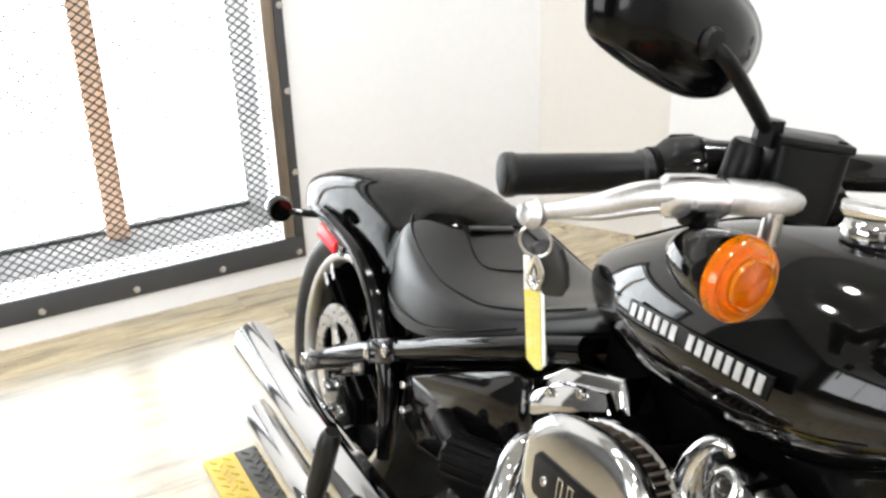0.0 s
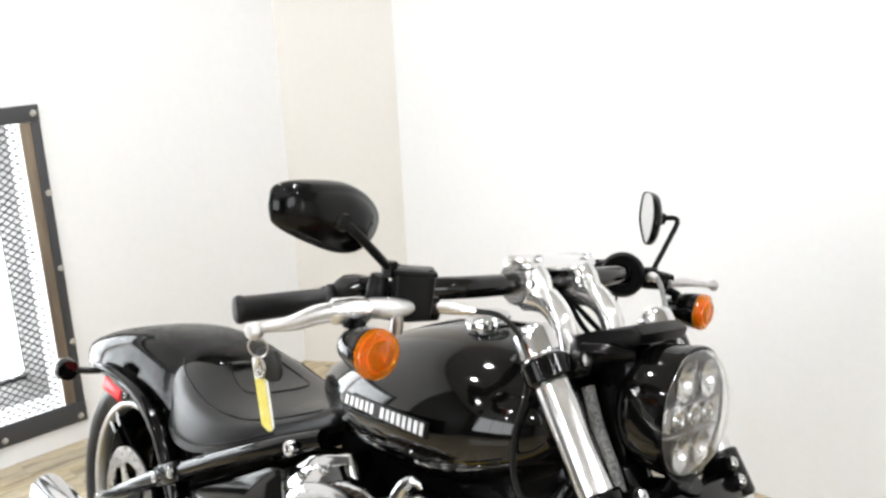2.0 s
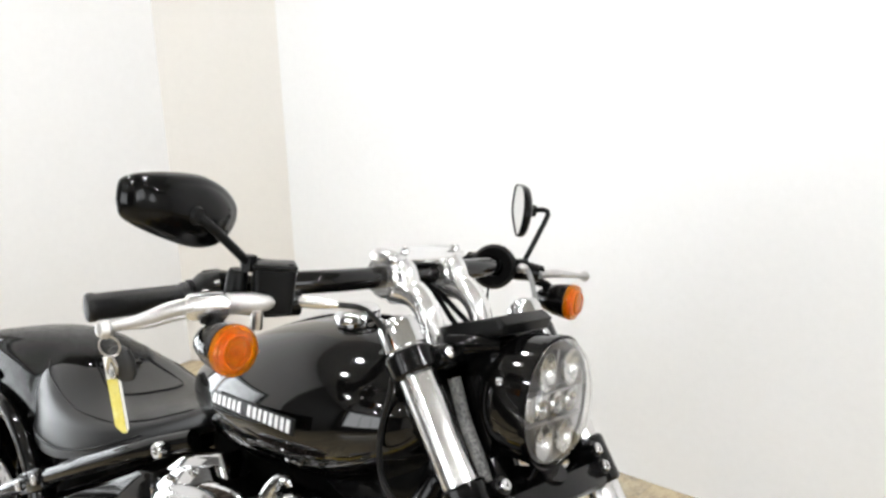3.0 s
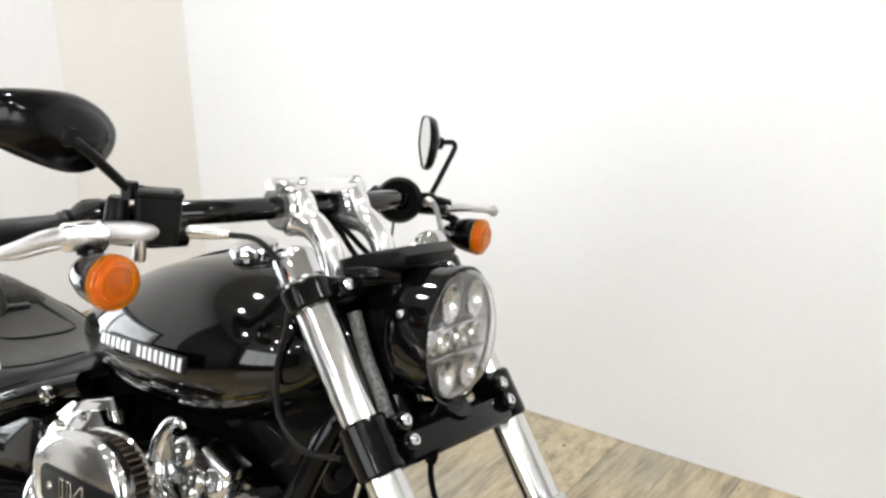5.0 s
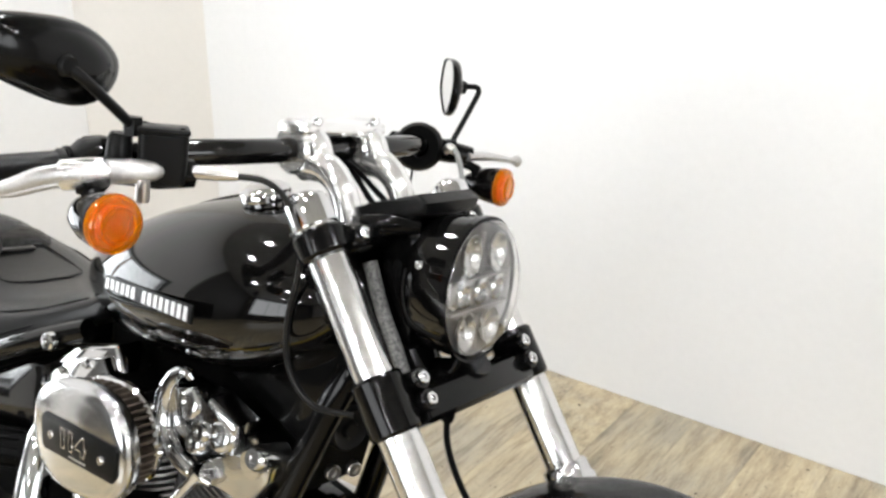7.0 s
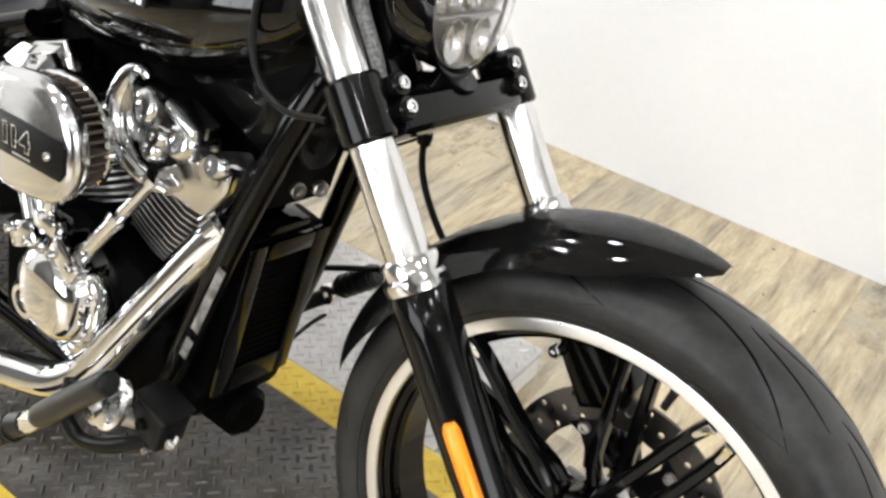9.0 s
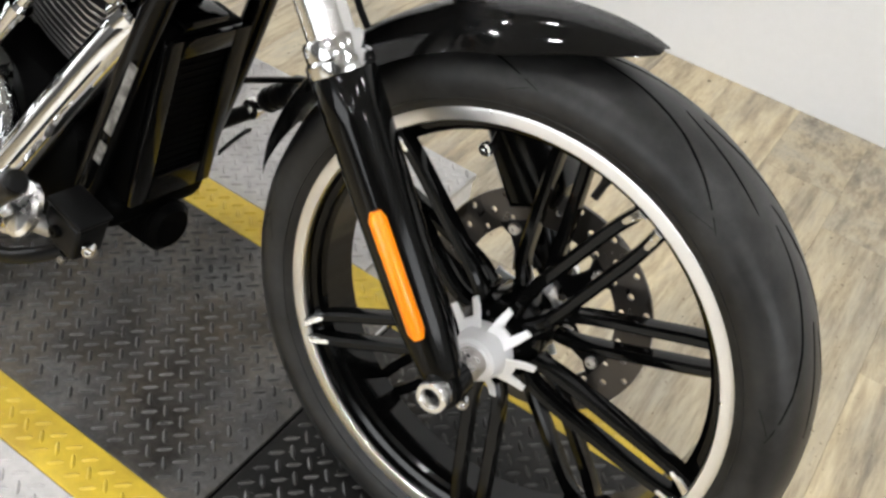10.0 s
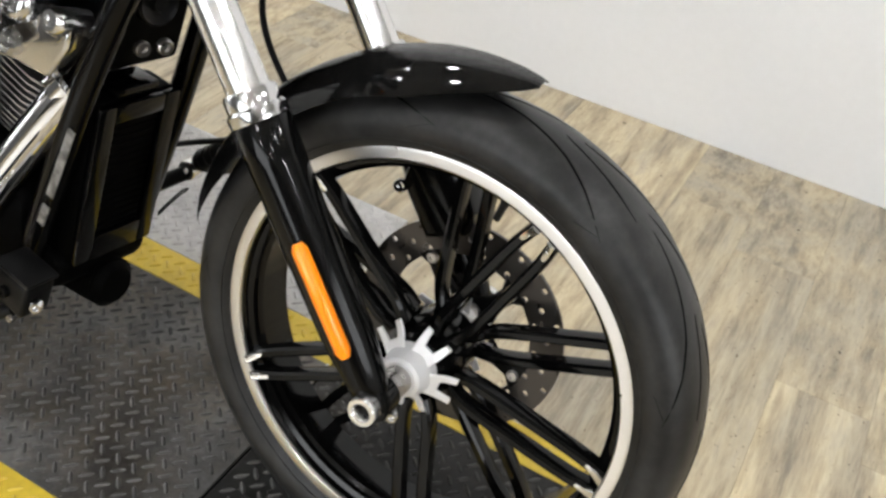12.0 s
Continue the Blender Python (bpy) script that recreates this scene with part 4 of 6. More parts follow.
for y in (-0.062, 0.062):
    part("seat_stud", moved(lathe([(0.0, 0.008), (0.007, 0.007), (0.011, 0.002), (0.011, -0.004)], 16), Matrix.Translation((-1.480, y, 0.686)) @ Matrix.Rotation(radians(90), 4, "X") @ Matrix.Diagonal((1, 1, 1, 1))), CHROME, bike, "domed chrome seat stud")

# rear mudguard
GUARD = [(-1.365, 0.690, 0.28, 0.134), (-1.38, 0.698, 0.36, 0.136), (-1.41, 0.704, 0.445, 0.139), (-1.46, 0.710, 0.515, 0.142), (-1.53, 0.712, 0.562, 0.144), (-1.63, 0.704, 0.575, 0.145), (-1.74, 0.684, 0.566, 0.143), (-1.84, 0.658, 0.556, 0.134), (-1.92, 0.632, 0.545, 0.118), (-2.00, 0.603, 0.535, 0.095), (-2.07, 0.575, 0.528, 0.066), (-2.11, 0.552, 0.525, 0.036)]


def guard_loop(x, zt, ze, w):
    out = []
    for k in range(25):
        t = math.pi * k / 24
        c, s = math.cos(t), math.sin(t)
        out.append((x, -w * math.copysign(abs(c) ** 0.6, c), ze + (zt - ze) * s ** (0.62 if zt - ze < 0.2 else 0.45)))
    return out


bm = loft([guard_loop(*row) for row in smooth_rows(GUARD, 3)], False, False)
bmesh.ops.solidify(bm, geom=bm.faces, thickness=0.004)
rear_guard = part("rear_mudguard", bm, PAINT, bike, "gloss black chopped rear mudguard", sharp=60)
for side in (-1, 1):
    stay = tube([(-1.825, side * 0.150, 0.578), (-1.76, side * 0.154, 0.583), (-1.68, side * 0.156, 0.584), (-1.58, side * 0.157, 0.575), (-1.50, side * 0.157, 0.545), (-1.44, side * 0.156, 0.495), (-1.395, side * 0.156, 0.43), (-1.372, side * 0.156, 0.36), (-1.362, side * 0.156, 0.26)], [0.007, 0.012, 0.014, 0.016, 0.018, 0.020, 0.020, 0.018, 0.014], 12, 6)
    stay = part("mudguard_stay", stay, GLOSS, bike, "gloss black mudguard stay")
    part("stay_bolt", moved(bolt(0.010, 0.006), Matrix.Translation((-1.600, side * 0.172, 0.562)) @ Matrix.Rotation(0 if side < 0 else math.pi, 4, "Z")), CHROME, stay)
part("side_reflector", moved(slab([(-0.046, -0.014), (0.044, -0.016), (0.050, 0.012), (-0.038, 0.016)], 0.007, 0.002), Matrix.Translation((-1.682, -0.1705, 0.560)) @ Matrix.Rotation(radians(4), 4, "Y")), RED, bike, "red side reflector")
sig = part("rear_indicator", moved(lathe([(0.0, -0.034), (0.013, -0.031), (0.022, -0.020), (0.026, -0.004), (0.0255, 0.012), (0.023, 0.018), (0.0, 0.018)], 28), Matrix.Translation((-1.812, -0.226, 0.578)) @ Matrix.Rotation(radians(-90), 4, "Z")), PAINT, bike, "black bullet rear indicator")
part("stalk", tube([(-1.803, -0.210, 0.576), (-1.79, -0.185, 0.575), (-1.78, -0.155, 0.575)], 0.008, 10, 3), BLACK, sig)

# rear wheel
RW = Matrix.Translation((-1.672, 0, 0.292)) @ Matrix.Diagonal((0.9, 1.0, 0.9, 1))
rear = part("rear_wheel", moved(lathe([(0.012, -0.10), (0.05, -0.10), (0.058, -0.08), (0.058, 0.08), (0.05, 0.10), (0.012, 0.10)], 32, True), RW), BLACK, bike, "wide black rear wheel with bright rim lip")
RT = [(0.236, 0.100), (0.246, 0.110), (0.264, 0.1195), (0.284, 0.121), (0.302, 0.113), (0.315, 0.09), (0.322, 0.06), (0.3255, 0.025), (0.326, 0.0)]
part("tyre", moved(lathe([(r, -y) for r, y in RT] + [(r, y) for r, y in RT[-2::-1]] + [(0.226, 0.06), (0.226, -0.06)], 96, True), RW), RUBBER, rear, "very wide black rear tyre")
part("rim", moved(lathe([(0.2300, -0.081), (0.226, -0.079), (0.212, -0.07), (0.21, 0.07), (0.226, 0.09), (0.236, 0.103), (0.242, 0.098), (0.222, 0.0), (0.240, -0.086)], 72, True), RW), BLACK, rear)
part("rim_lip", moved(lathe([(0.2290, -0.080), (0.2305, -0.1030), (0.2340, -0.1085), (0.240, -0.1105), (0.248, -0.1105), (0.2520, -0.108), (0.25, -0.103), (0.238, -0.080)], 96, True), RW), MACHINED, rear, "machined bright rim lip")
for k in range(5):
    for off in (-0.02, 0.02):
        part("spoke", moved(loft([[(q.x, q.y + 0.012 * a, q.z + 0.0075 * b) for b, a in oval(1, 1, 8, 3)] for q in spline([(0.05, -0.06, off * 0.5), (0.10, -0.075, off), (0.22, -0.092, off)], 4)]), RW @ Matrix.Rotation(radians(72 * k + 10), 4, "Y")), BLACK, rear)
        part("spoke_tip", moved(loft([[(x, -0.103 + 0.002 * a, off * g + 0.0055 * b) for b, a in oval(1, 1, 8, 3)] for x, g in ((0.195, 1.0), (0.215, 1.05), (0.234, 1.4))]), RW @ Matrix.Rotation(radians(72 * k + 10), 4, "Y")), SILVER, rear)
disc(rear, RW @ Matrix.Translation((0, -0.121, 0)) @ Matrix.Diagonal((0.88, 1, 0.88, 1)), STEEL)
rc = part("rear_caliper", slab([(-1.64, 0.235), (-1.60, 0.305), (-1.55, 0.325), (-1.50, 0.300), (-1.49, 0.250), (-1.54, 0.215)], 0.06, 0.010, 2), BLACK, bike, "black rear brake caliper", m=Matrix.Translation((0, -0.135, 0)))
for x, z, r in ((-1.605, 0.278, 0.013), (-1.560, 0.305, 0.010), (-1.530, 0.262, 0.012), (-1.575, 0.245, 0.009)):
    part("caliper_bolt", moved(bolt(r, 0.010), Matrix.Translation((x, -0.166, z))), CHROME, rc)
part("axle", moved(lathe([(0.0, -0.19), (0.014, -0.19), (0.014, 0.19), (0.0, 0.19)], 20), RW), STEEL, bike)
for side in (-1, 1):
    arm = part("swingarm", tube([(-1.70, side * 0.168, 0.290), (-1.58, side * 0.168, 0.357), (-1.39, side * 0.168, 0.457)], [0.013, 0.017, 0.021], 14, 5), GLOSS, bike, "gloss black tapered swingarm tube")
    part("swingarm_tube", tube([(-1.33, side * 0.168, 0.488), (-1.2, side * 0.162, 0.552), (-1.05, side * 0.145, 0.622), (-0.94, side * 0.115, 0.668)], 0.0185, 14, 5), GLOSS, arm)
    joint = part("swingarm_joint", moved(box(-0.05, 0.05, -0.021, 0.021, -0.022, 0.022, 0.006), Matrix.Translation((-1.372, side * 0.168, 0.466)) @ Matrix.Rotation(radians(-27), 4, "Y")), GLOSS, arm)
    for dx in (-0.045, 0.035):
        part("joint_bolt", moved(bolt(0.011, 0.006), Matrix.Translation((-1.371 + dx * 0.8, side * 0.19, 0.466 + dx * 0.42)) @ Matrix.Rotation(0 if side < 0 else math.pi, 4, "Z")), CHROME, arm)
part("swingarm_end", moved(lathe([(0.0, -0.013), (0.012, -0.012), (0.015, -0.006), (0.015, 0.03), (0.0, 0.03)], 20), Matrix.Translation((-1.705, -0.175, 0.287))), POLISHED, bike)
fb = part("frame_bolt", moved(bolt(0.015, 0.010), Matrix.Translation((-0.985, -0.150, 0.643))), CHROME, bike, "large chrome frame bolt")

# frame and covers
frame_ = part("frame", tube([(-0.43, 0, 0.86), (-0.60, 0, 0.78), (-0.85, 0, 0.70), (-1.08, 0, 0.62), (-1.25, 0, 0.45)], 0.034, 14, 5), BLACK, bike, "gloss black tubular steel frame")
for side in (-1, 1):
    part("downtube", tube([(-0.425, side * 0.045, 0.80), (-0.455, side * 0.075, 0.71), (-0.515, side * 0.098, 0.53), (-0.575, side * 0.105, 0.335), (-0.62, side * 0.105, 0.22), (-0.72, side * 0.105, 0.155), (-1.2, side * 0.11, 0.16)], 0.0195, 14, 6), BLACK, frame_)
    part("gusset", moved(slab([(-0.66, 0.69), (-0.46, 0.80), (-0.43, 0.76), (-0.475, 0.66), (-0.50, 0.63)], 0.012, 0.003), Matrix.Translation((0, side * 0.075, 0))), BLACK, frame_)
part("neck", moved(lathe([(0.0, 0.50), (0.030, 0.50), (0.034, 0.52), (0.034, 0.69), (0.030, 0.70), (0.0, 0.70)], 28), FB @ aimed(WC + Vector((-0.045, 0, -0.03)), UP, (1, 0, 0))), BLACK, frame_)
part("side_cover", slab([(-1.350, 0.455), (-1.345, 0.36), (-1.27, 0.33), (-1.02, 0.40), (-0.985, 0.53), (-1.01, 0.605), (-1.06, 0.60)], 0.30, 0.02, 3), PAINT, bike, "gloss black oil tank and side cover", m=Matrix.Translation((0, 0.0, -0.008)))
for x, z in ((-1.335, 0.418), (-1.325, 0.375)):
    part("cover_bolt", moved(bolt(0.007, 0.005), Matrix.Translation((x, -0.150, z))), CHROME, bike)
part("belt_cover", slab([(-1.22, 0.30), (-1.10, 0.30), (-0.95, 0.36), (-0.93, 0.46), (-1.0, 0.50), (-1.2, 0.42)], 0.26, 0.02), ENGINE, bike, "black gearbox housing")
regs = part("solenoid", moved(lathe([(0.0, -0.055), (0.022, -0.055), (0.030, -0.048), (0.030, 0.03), (0.0, 0.03)], 24), Matrix.Translation((-1.03, -0.185, 0.455)) @ Matrix.Rotation(radians(-55), 4, "Z")), PLASTIC, bike, "ribbed black plastic canister")
for k in range(12):
    part("rib", moved(box(0.029, 0.033, -0.05, 0.02, -0.003, 0.003, 0.001), Matrix.Translation((-1.03, -0.185, 0.455)) @ Matrix.Rotation(radians(-55), 4, "Z") @ Matrix.Rotation(radians(30 * k), 4, "Y")), PLASTIC, regs)
part("hose", tube([(-1.18, -0.16, 0.44), (-1.12, -0.175, 0.445), (-1.06, -0.185, 0.45)], 0.02, 12, 4), PLASTIC, bike)

# oil cooler between the downtubes
cm = Matrix.Translation((-0.556, 0, 0.392)) @ Matrix.Rotation(radians(9), 4, "Y")
cooler = part("oil_cooler", moved(box(-0.03, 0.026, -0.082, 0.066, -0.15, 0.118, 0.008), cm), ENGINE, bike, "black oil cooler in a plastic surround")
for y0, y1, z0, z1 in ((-0.082, -0.052, -0.148, 0.116), (0.038, 0.066, -0.148, 0.116), (-0.052, 0.038, 0.088, 0.116), (-0.052, 0.038, -0.148, -0.105)):
    part("surround", moved(box(0.0265, 0.038, y0, y1, z0, z1, 0.003), cm), BLACK, cooler)
for k in range(16):
    part("core_fin", moved(box(0.0262, 0.0285, -0.0515, 0.0375, -0.103 + k * 0.012, -0.0995 + k * 0.012), cm), ENGINE, cooler)
part("filler_neck", moved(box(-0.02, 0.03, -0.05, 0.03, 0.119, 0.135, 0.006), cm), BLACK, cooler)
part("neck_plate", moved(box(-0.02, 0.012, -0.062, 0.062, -0.07, 0.10, 0.006), Matrix.Translation((-0.508, 0, 0.618)) @ Matrix.Rotation(radians(12), 4, "Y")), ENGINE, bike, "black plate between the downtubes")
part("coil_cover", box(-0.98, -0.52, -0.055, 0.055, 0.555, 0.70, 0.02), ENGINE, bike, "black cover under the fuel tank")
for x, y, z in ((-0.484, -0.034, 0.585), (-0.470, -0.008, 0.588)):
    part("horn_bolt", moved(bolt(0.011, 0.007), Matrix.Translation((x, y, z)) @ Matrix.Rotation(radians(70), 4, "Z")), STEEL, bike)
part("lower_guard", moved(box(-0.07, 0.04, -0.10, 0.085, -0.03, 0.03, 0.02, 3), Matrix.Translation((-0.60, 0, 0.225)) @ Matrix.Rotation(radians(17), 4, "Y")), ENGINE, bike)
of = part("oil_filter", moved(lathe([(0.0, -0.06), (0.03, -0.06), (0.038, -0.05), (0.038, 0.05), (0.0, 0.05)], 28), Matrix.Translation((-0.60, 0.0, 0.175)) @ Matrix.Rotation(radians(90), 4, "Z")), ENGINE, bike, "black ribbed oil filter")
for k in range(14):
    part("rib", moved(lathe([(0.0385, -0.05 + k * 0.007), (0.041, -0.049 + k * 0.007), (0.041, -0.0465 + k * 0.007), (0.0385, -0.0455 + k * 0.007)], 24, True), Matrix.Translation((-0.60, 0.0, 0.175)) @ Matrix.Rotation(radians(90), 4, "Z")), ENGINE, of)
tm = aimed((-0.549, -0.1225, 0.368), (-0.306, -0.03, -0.95), (0, -1, 0))
for a, b in ((0.018, 0.052), (-0.115, 0.0)):
    part("foil_label", moved(box(-0.0065, 0.0065, a, b, -0.0008, 0.0008), tm @ Matrix.Translation((0, 0, -0.0015))), LABEL, frame_, "small silver foil label")

# ---- engine ----
EC = Vector((-0.77, 0, 0.28))
engine = part("engine", slab([(-1.0, 0.17), (-0.66, 0.16), (-0.60, 0.20), (-0.60, 0.33), (-0.66, 0.40), (-0.80, 0.44), (-0.93, 0.40), (-1.0, 0.34)], 0.25, 0.02), ENGINE, bike, "large air-cooled V-twin engine in black and chrome")
for name, tilt in (("front_cylinder", 22.5), ("rear_cylinder", -22.5)):
    cm_ = Matrix.Translation(EC) @ Matrix.Rotation(radians(tilt), 4, "Y")
    cyl = part(name, moved(box(-0.052, 0.052, -0.058, 0.058, 0.11, 0.27, 0.02), cm_), ENGINE, bike, "finned black engine cylinder")
    for k in range(13):
        z = 0.128 + k * 0.0108
        w = 0.070 + 0.010 * min(1, k / 5)
        part("fin", moved(loft([[(w * a, w * 1.1 * b, z + dz) for a, b in oval(1, 1, 20, 4)] for dz in (0, 0.0038)]), cm_), FIN, cyl)
    part("cylinder_head", moved(loft([[(wx * a, wy * b, z) for a, b in oval(1, 1, 28, 4)] for z, wx, wy in ((0.268, 0.066, 0.075), (0.272, 0.074, 0.084), (0.305, 0.078, 0.09), (0.335, 0.070, 0.09), (0.352, 0.055, 0.08))]), cm_), ENGINE, cyl, "black cylinder head")
# chrome side of the front head: spark cover, bracket and lugs
part("head_bracket", tube([(-0.664, -0.134, 0.684), (-0.672, -0.138, 0.692), (-0.690, -0.140, 0.681), (-0.704, -0.143, 0.650), (-0.703, -0.147, 0.613), (-0.684, -0.150, 0.585), (-0.637, -0.150, 0.566), (-0.592, -0.146, 0.561)], [0.009, 0.011, 0.014, 0.017, 0.019, 0.018, 0.014, 0.008], 14, 6, True, 0.8), CHROME, engine, "curved chrome engine bracket")
part("head_side", moved(slab([(-0.640, 0.572), (-0.576, 0.605), (-0.523, 0.629), (-0.497, 0.623), (-0.50, 0.595), (-0.534, 0.546), (-0.614, 0.549)], 0.036, 0.006, 3), Matrix.Translation((0, -0.122, 0))), SATINCHROME, engine, "faceted chrome head cover")
part("rocker_base", moved(slab([(-0.719, 0.626), (-0.712, 0.655), (-0.690, 0.672), (-0.652, 0.662), (-0.618, 0.672), (-0.561, 0.652), (-0.565, 0.630), (-0.631, 0.594), (-0.679, 0.593)], 0.05, 0.009, 3), Matrix.Translation((0, -0.118, 0))), SATINCHROME, engine, "stepped chrome rocker box")
for x, z, r, h in ((-0.655, 0.650, 0.026, 0.0), (-0.588, 0.626, 0.026, 0.0), (-0.625, 0.618, 0.018, 0.004), (-0.517, 0.622, 0.020, 0.004), (-0.640, 0.598, 0.020, 0.0)):
    part("head_boss", moved(lathe([(0.0, -0.016 - h), (r * 0.30, -0.016 - h), (r * 0.36, -0.019 - h), (r * 0.62, -0.019 - h), (r * 0.80, -0.0165 - h * 0.5), (r * 0.95, -0.009), (r * 1.02, 0.0), (r * 1.08, 0.03), (0.0, 0.03)], 26), Matrix.Translation((x, -0.130, z)) @ Matrix.Rotation(radians(-14), 4, "X")), SATINCHROME, engine)
part("rocker_base", moved(slab([(-1.06, 0.514), (-1.045, 0.572), (-0.962, 0.640), (-0.856, 0.670), (-0.833, 0.632), (-0.937, 0.591), (-0.98, 0.55)], 0.05, 0.009, 3), Matrix.Translation((0, -0.10, 0))), CHROME, engine)
part("head_stud", moved(lathe([(0.006, -0.016), (0.019, -0.016), (0.021, -0.010), (0.021, 0.01), (0.006, 0.01)], 22, True), Matrix.Translation((-0.528, -0.128, 0.612))), CHROME, engine)
part("rocker_step", moved(slab([(-1.050, 0.520), (-1.030, 0.562), (-0.955, 0.622), (-0.862, 0.655), (-0.842, 0.632), (-0.937, 0.597), (-0.985, 0.558)], 0.02, 0.006, 2), Matrix.Translation((0, -0.132, -0.004))), CHROME, engine)
for x, z in ((-1.012, 0.560), (-0.962, 0.600), (-0.900, 0.630)):
    part("cover_bolt", moved(bolt(0.007, 0.006), Matrix.Translation((x, -0.142, z))), CHROME, engine)
# pushrod tubes and tappet blocks
for a, b in (((-0.728, -0.168, 0.412), (-0.614, -0.148, 0.572)), ((-0.82, -0.165, 0.41), (-0.885, -0.15, 0.545)), ((-0.855, -0.165, 0.405), (-0.93, -0.15, 0.54))):
    a, b = Vector(a), Vector(b)
    rod = part("pushrod_tube", tube([a, a.lerp(b, 0.48), a.lerp(b, 0.5), b], [0.0125, 0.0125, 0.0095, 0.0095], 16, 1, False), CHROME, engine, "chrome pushrod tube")
    for f in (0.0, 0.5, 0.97):
        part("collar", moved(lathe([(0.0095, -0.006), (0.0155, -0.006), (0.0155, 0.006), (0.0095, 0.006)], 16, True), aimed(a.lerp(b, f), b - a)), CHROME, rod)
for x, z, t in ((-0.742, 0.402, 33), (-0.842, 0.398, -28)):
    blk = part("tappet_block", moved(box(-0.032, 0.032, -0.026, 0.026, -0.02, 0.02, 0.006), Matrix.Translation((x, -0.168, z)) @ Matrix.Rotation(radians(t), 4, "Y")), CHROME, engine, "chrome tappet block")
    for dx in (-0.022, 0.022):
        part("block_bolt", moved(bolt(0.007, 0.007), Matrix.Translation((x + dx, -0.194, z)) ), CHROME, blk)
# cam cover
camm = Matrix.Translation((-0.788, -0.152, 0.322)) @ Matrix.Diagonal((0.84, 1, 0.84, 1))
cover = part("cam_cover", moved(loft([[(r * a * 1.0, y, r * b) for a, b in oval(1, 1, 40, 2.3)] for y, r in ((0.045, 0.102), (-0.006, 0.102), (-0.012, 0.099), (-0.014, 0.091), (-0.020, 0.089), (-0.030, 0.084), (-0.039, 0.075), (-0.045, 0.062), (-0.0485, 0.046), (-0.0500, 0.026), (-0.0503, 0.008))]), camm), CHROME, engine, "round chrome cam cover", sharp=50)
part("timer_cover", moved(lathe([(0.0, -0.036), (0.030, -0.036), (0.034, -0.033), (0.035, -0.020), (0.0, -0.020)], 36), Matrix.Translation((-0.820, -0.163, 0.300))), BLACK, cover, "small black round cover plate")
part("timer_ring", moved(lathe([(0.018, -0.0385), (0.026, -0.0385), (0.026, -0.035), (0.018, -0.035)], 36, True), Matrix.Translation((-0.820, -0.163, 0.300))), POLISHED, cover)
for k in range(8):
    part("cover_bolt", moved(bolt(0.007, 0.007), camm @ Matrix.Translation((0.088 * math.cos(k * 0.785 + 0.3), -0.013, 0.088 * math.sin(k * 0.785 + 0.3)))), CHROME, cover)
part("cover_foot", moved(slab([(-0.07, -0.05), (0.06, -0.05), (0.08, 0.02), (-0.08, 0.02)], 0.04, 0.01), Matrix.Translation((-0.78, -0.142, 0.255)) @ Matrix.Diagonal((0.8, 1, 0.8, 1))), CHROME, cover)

# air cleaner
am = Matrix.Translation((-0.763, 0, 0.585)) @ Matrix.Rotation(radians(-9), 4, "Y")
cleaner = part("air_cleaner", moved(loft([[(a, y, b) for a, b in oval(ax, bx, 56, 2.5)] for y, ax, bx in ((-0.216, 0.101, 0.073), (-0.219, 0.110, 0.081), (-0.230, 0.1125, 0.083), (-0.236, 0.1115, 0.082), (-0.241, 0.108, 0.0785), (-0.2445, 0.101, 0.072), (-0.2465, 0.090, 0.062))]), am), SATINCHROME, bike, "oval chrome air cleaner with a black band")
pleats = []
for y in (-0.186, -0.217):
    pleats.append([(a * (1.03 if k % 4 in (1, 2) else 0.74), y, b * (1.03 if k % 4 in (1, 2) else 0.74)) for k, (a, b) in enumerate(oval(0.097, 0.070, 168, 2.4))])
part("filter_element", moved(loft(pleats), am), PLEAT, cleaner, "pleated tan filter paper", sharp=20)
part("back_plate", moved(loft([[(a, y, b) for a, b in oval(ax, bx, 48, 2.4)] for y, ax, bx in ((-0.172, 0.090, 0.066), (-0.175, 0.097, 0.074), (-0.182, 0.097, 0.074), (-0.186, 0.094, 0.071))]), am), CHROME, cleaner, "chrome air cleaner back plate")
part("intake", moved(lathe([(0.0, -0.14), (0.05, -0.14), (0.045, -0.08), (0.04, 0.0), (0.0, 0.0)], 28), Matrix.Translation((-0.765, 0, 0.575))), ENGINE, cleaner)
im = Matrix.Translation((-0.7500, -0.2465, 0.584)) @ Matrix.Rotation(radians(-3), 4, "Y") @ Matrix.Diagonal((0.89, 1, 1, 1))
band = part("band", moved(slab([(-0.096, -0.020), (-0.090, -0.027), (0.088, -0.027), (0.098, -0.016), (0.100, 0.018), (0.093, 0.026), (-0.088, 0.027), (-0.098, 0.018)], 0.006, 0.0015), im), SATIN, cleaner, "satin black band")
for char, x in (("1", -0.036), ("1", -0.015), ("4", 0.012)):
    for name, grow, up, mat, note in (("figure_edge", 0.062, 0.0037, POLISHED, "bright figure outline"), ("figure", 0.004, 0.0046, SATIN, "dark figure")):
        lettering(name, char, 0.036, 0.0006, mat, band, im @ Matrix.Translation((x, -up, 0.001)) @ Matrix.Rotation(radians(90), 4, "X"), 1.35, note, grow)
part("small_bar", moved(slab([(-0.02, -0.0190), (0.022, -0.0190), (0.022, -0.0212), (-0.02, -0.0212)], 0.0012), im @ Matrix.Translation((0.0, -0.0034, 0))), CAST, band)
for x in (-0.066, 0.066):
    part("band_bolt", moved(bolt(0.0062, 0.005), im @ Matrix.Translation((x, -0.003, 0))), CHROME, band)
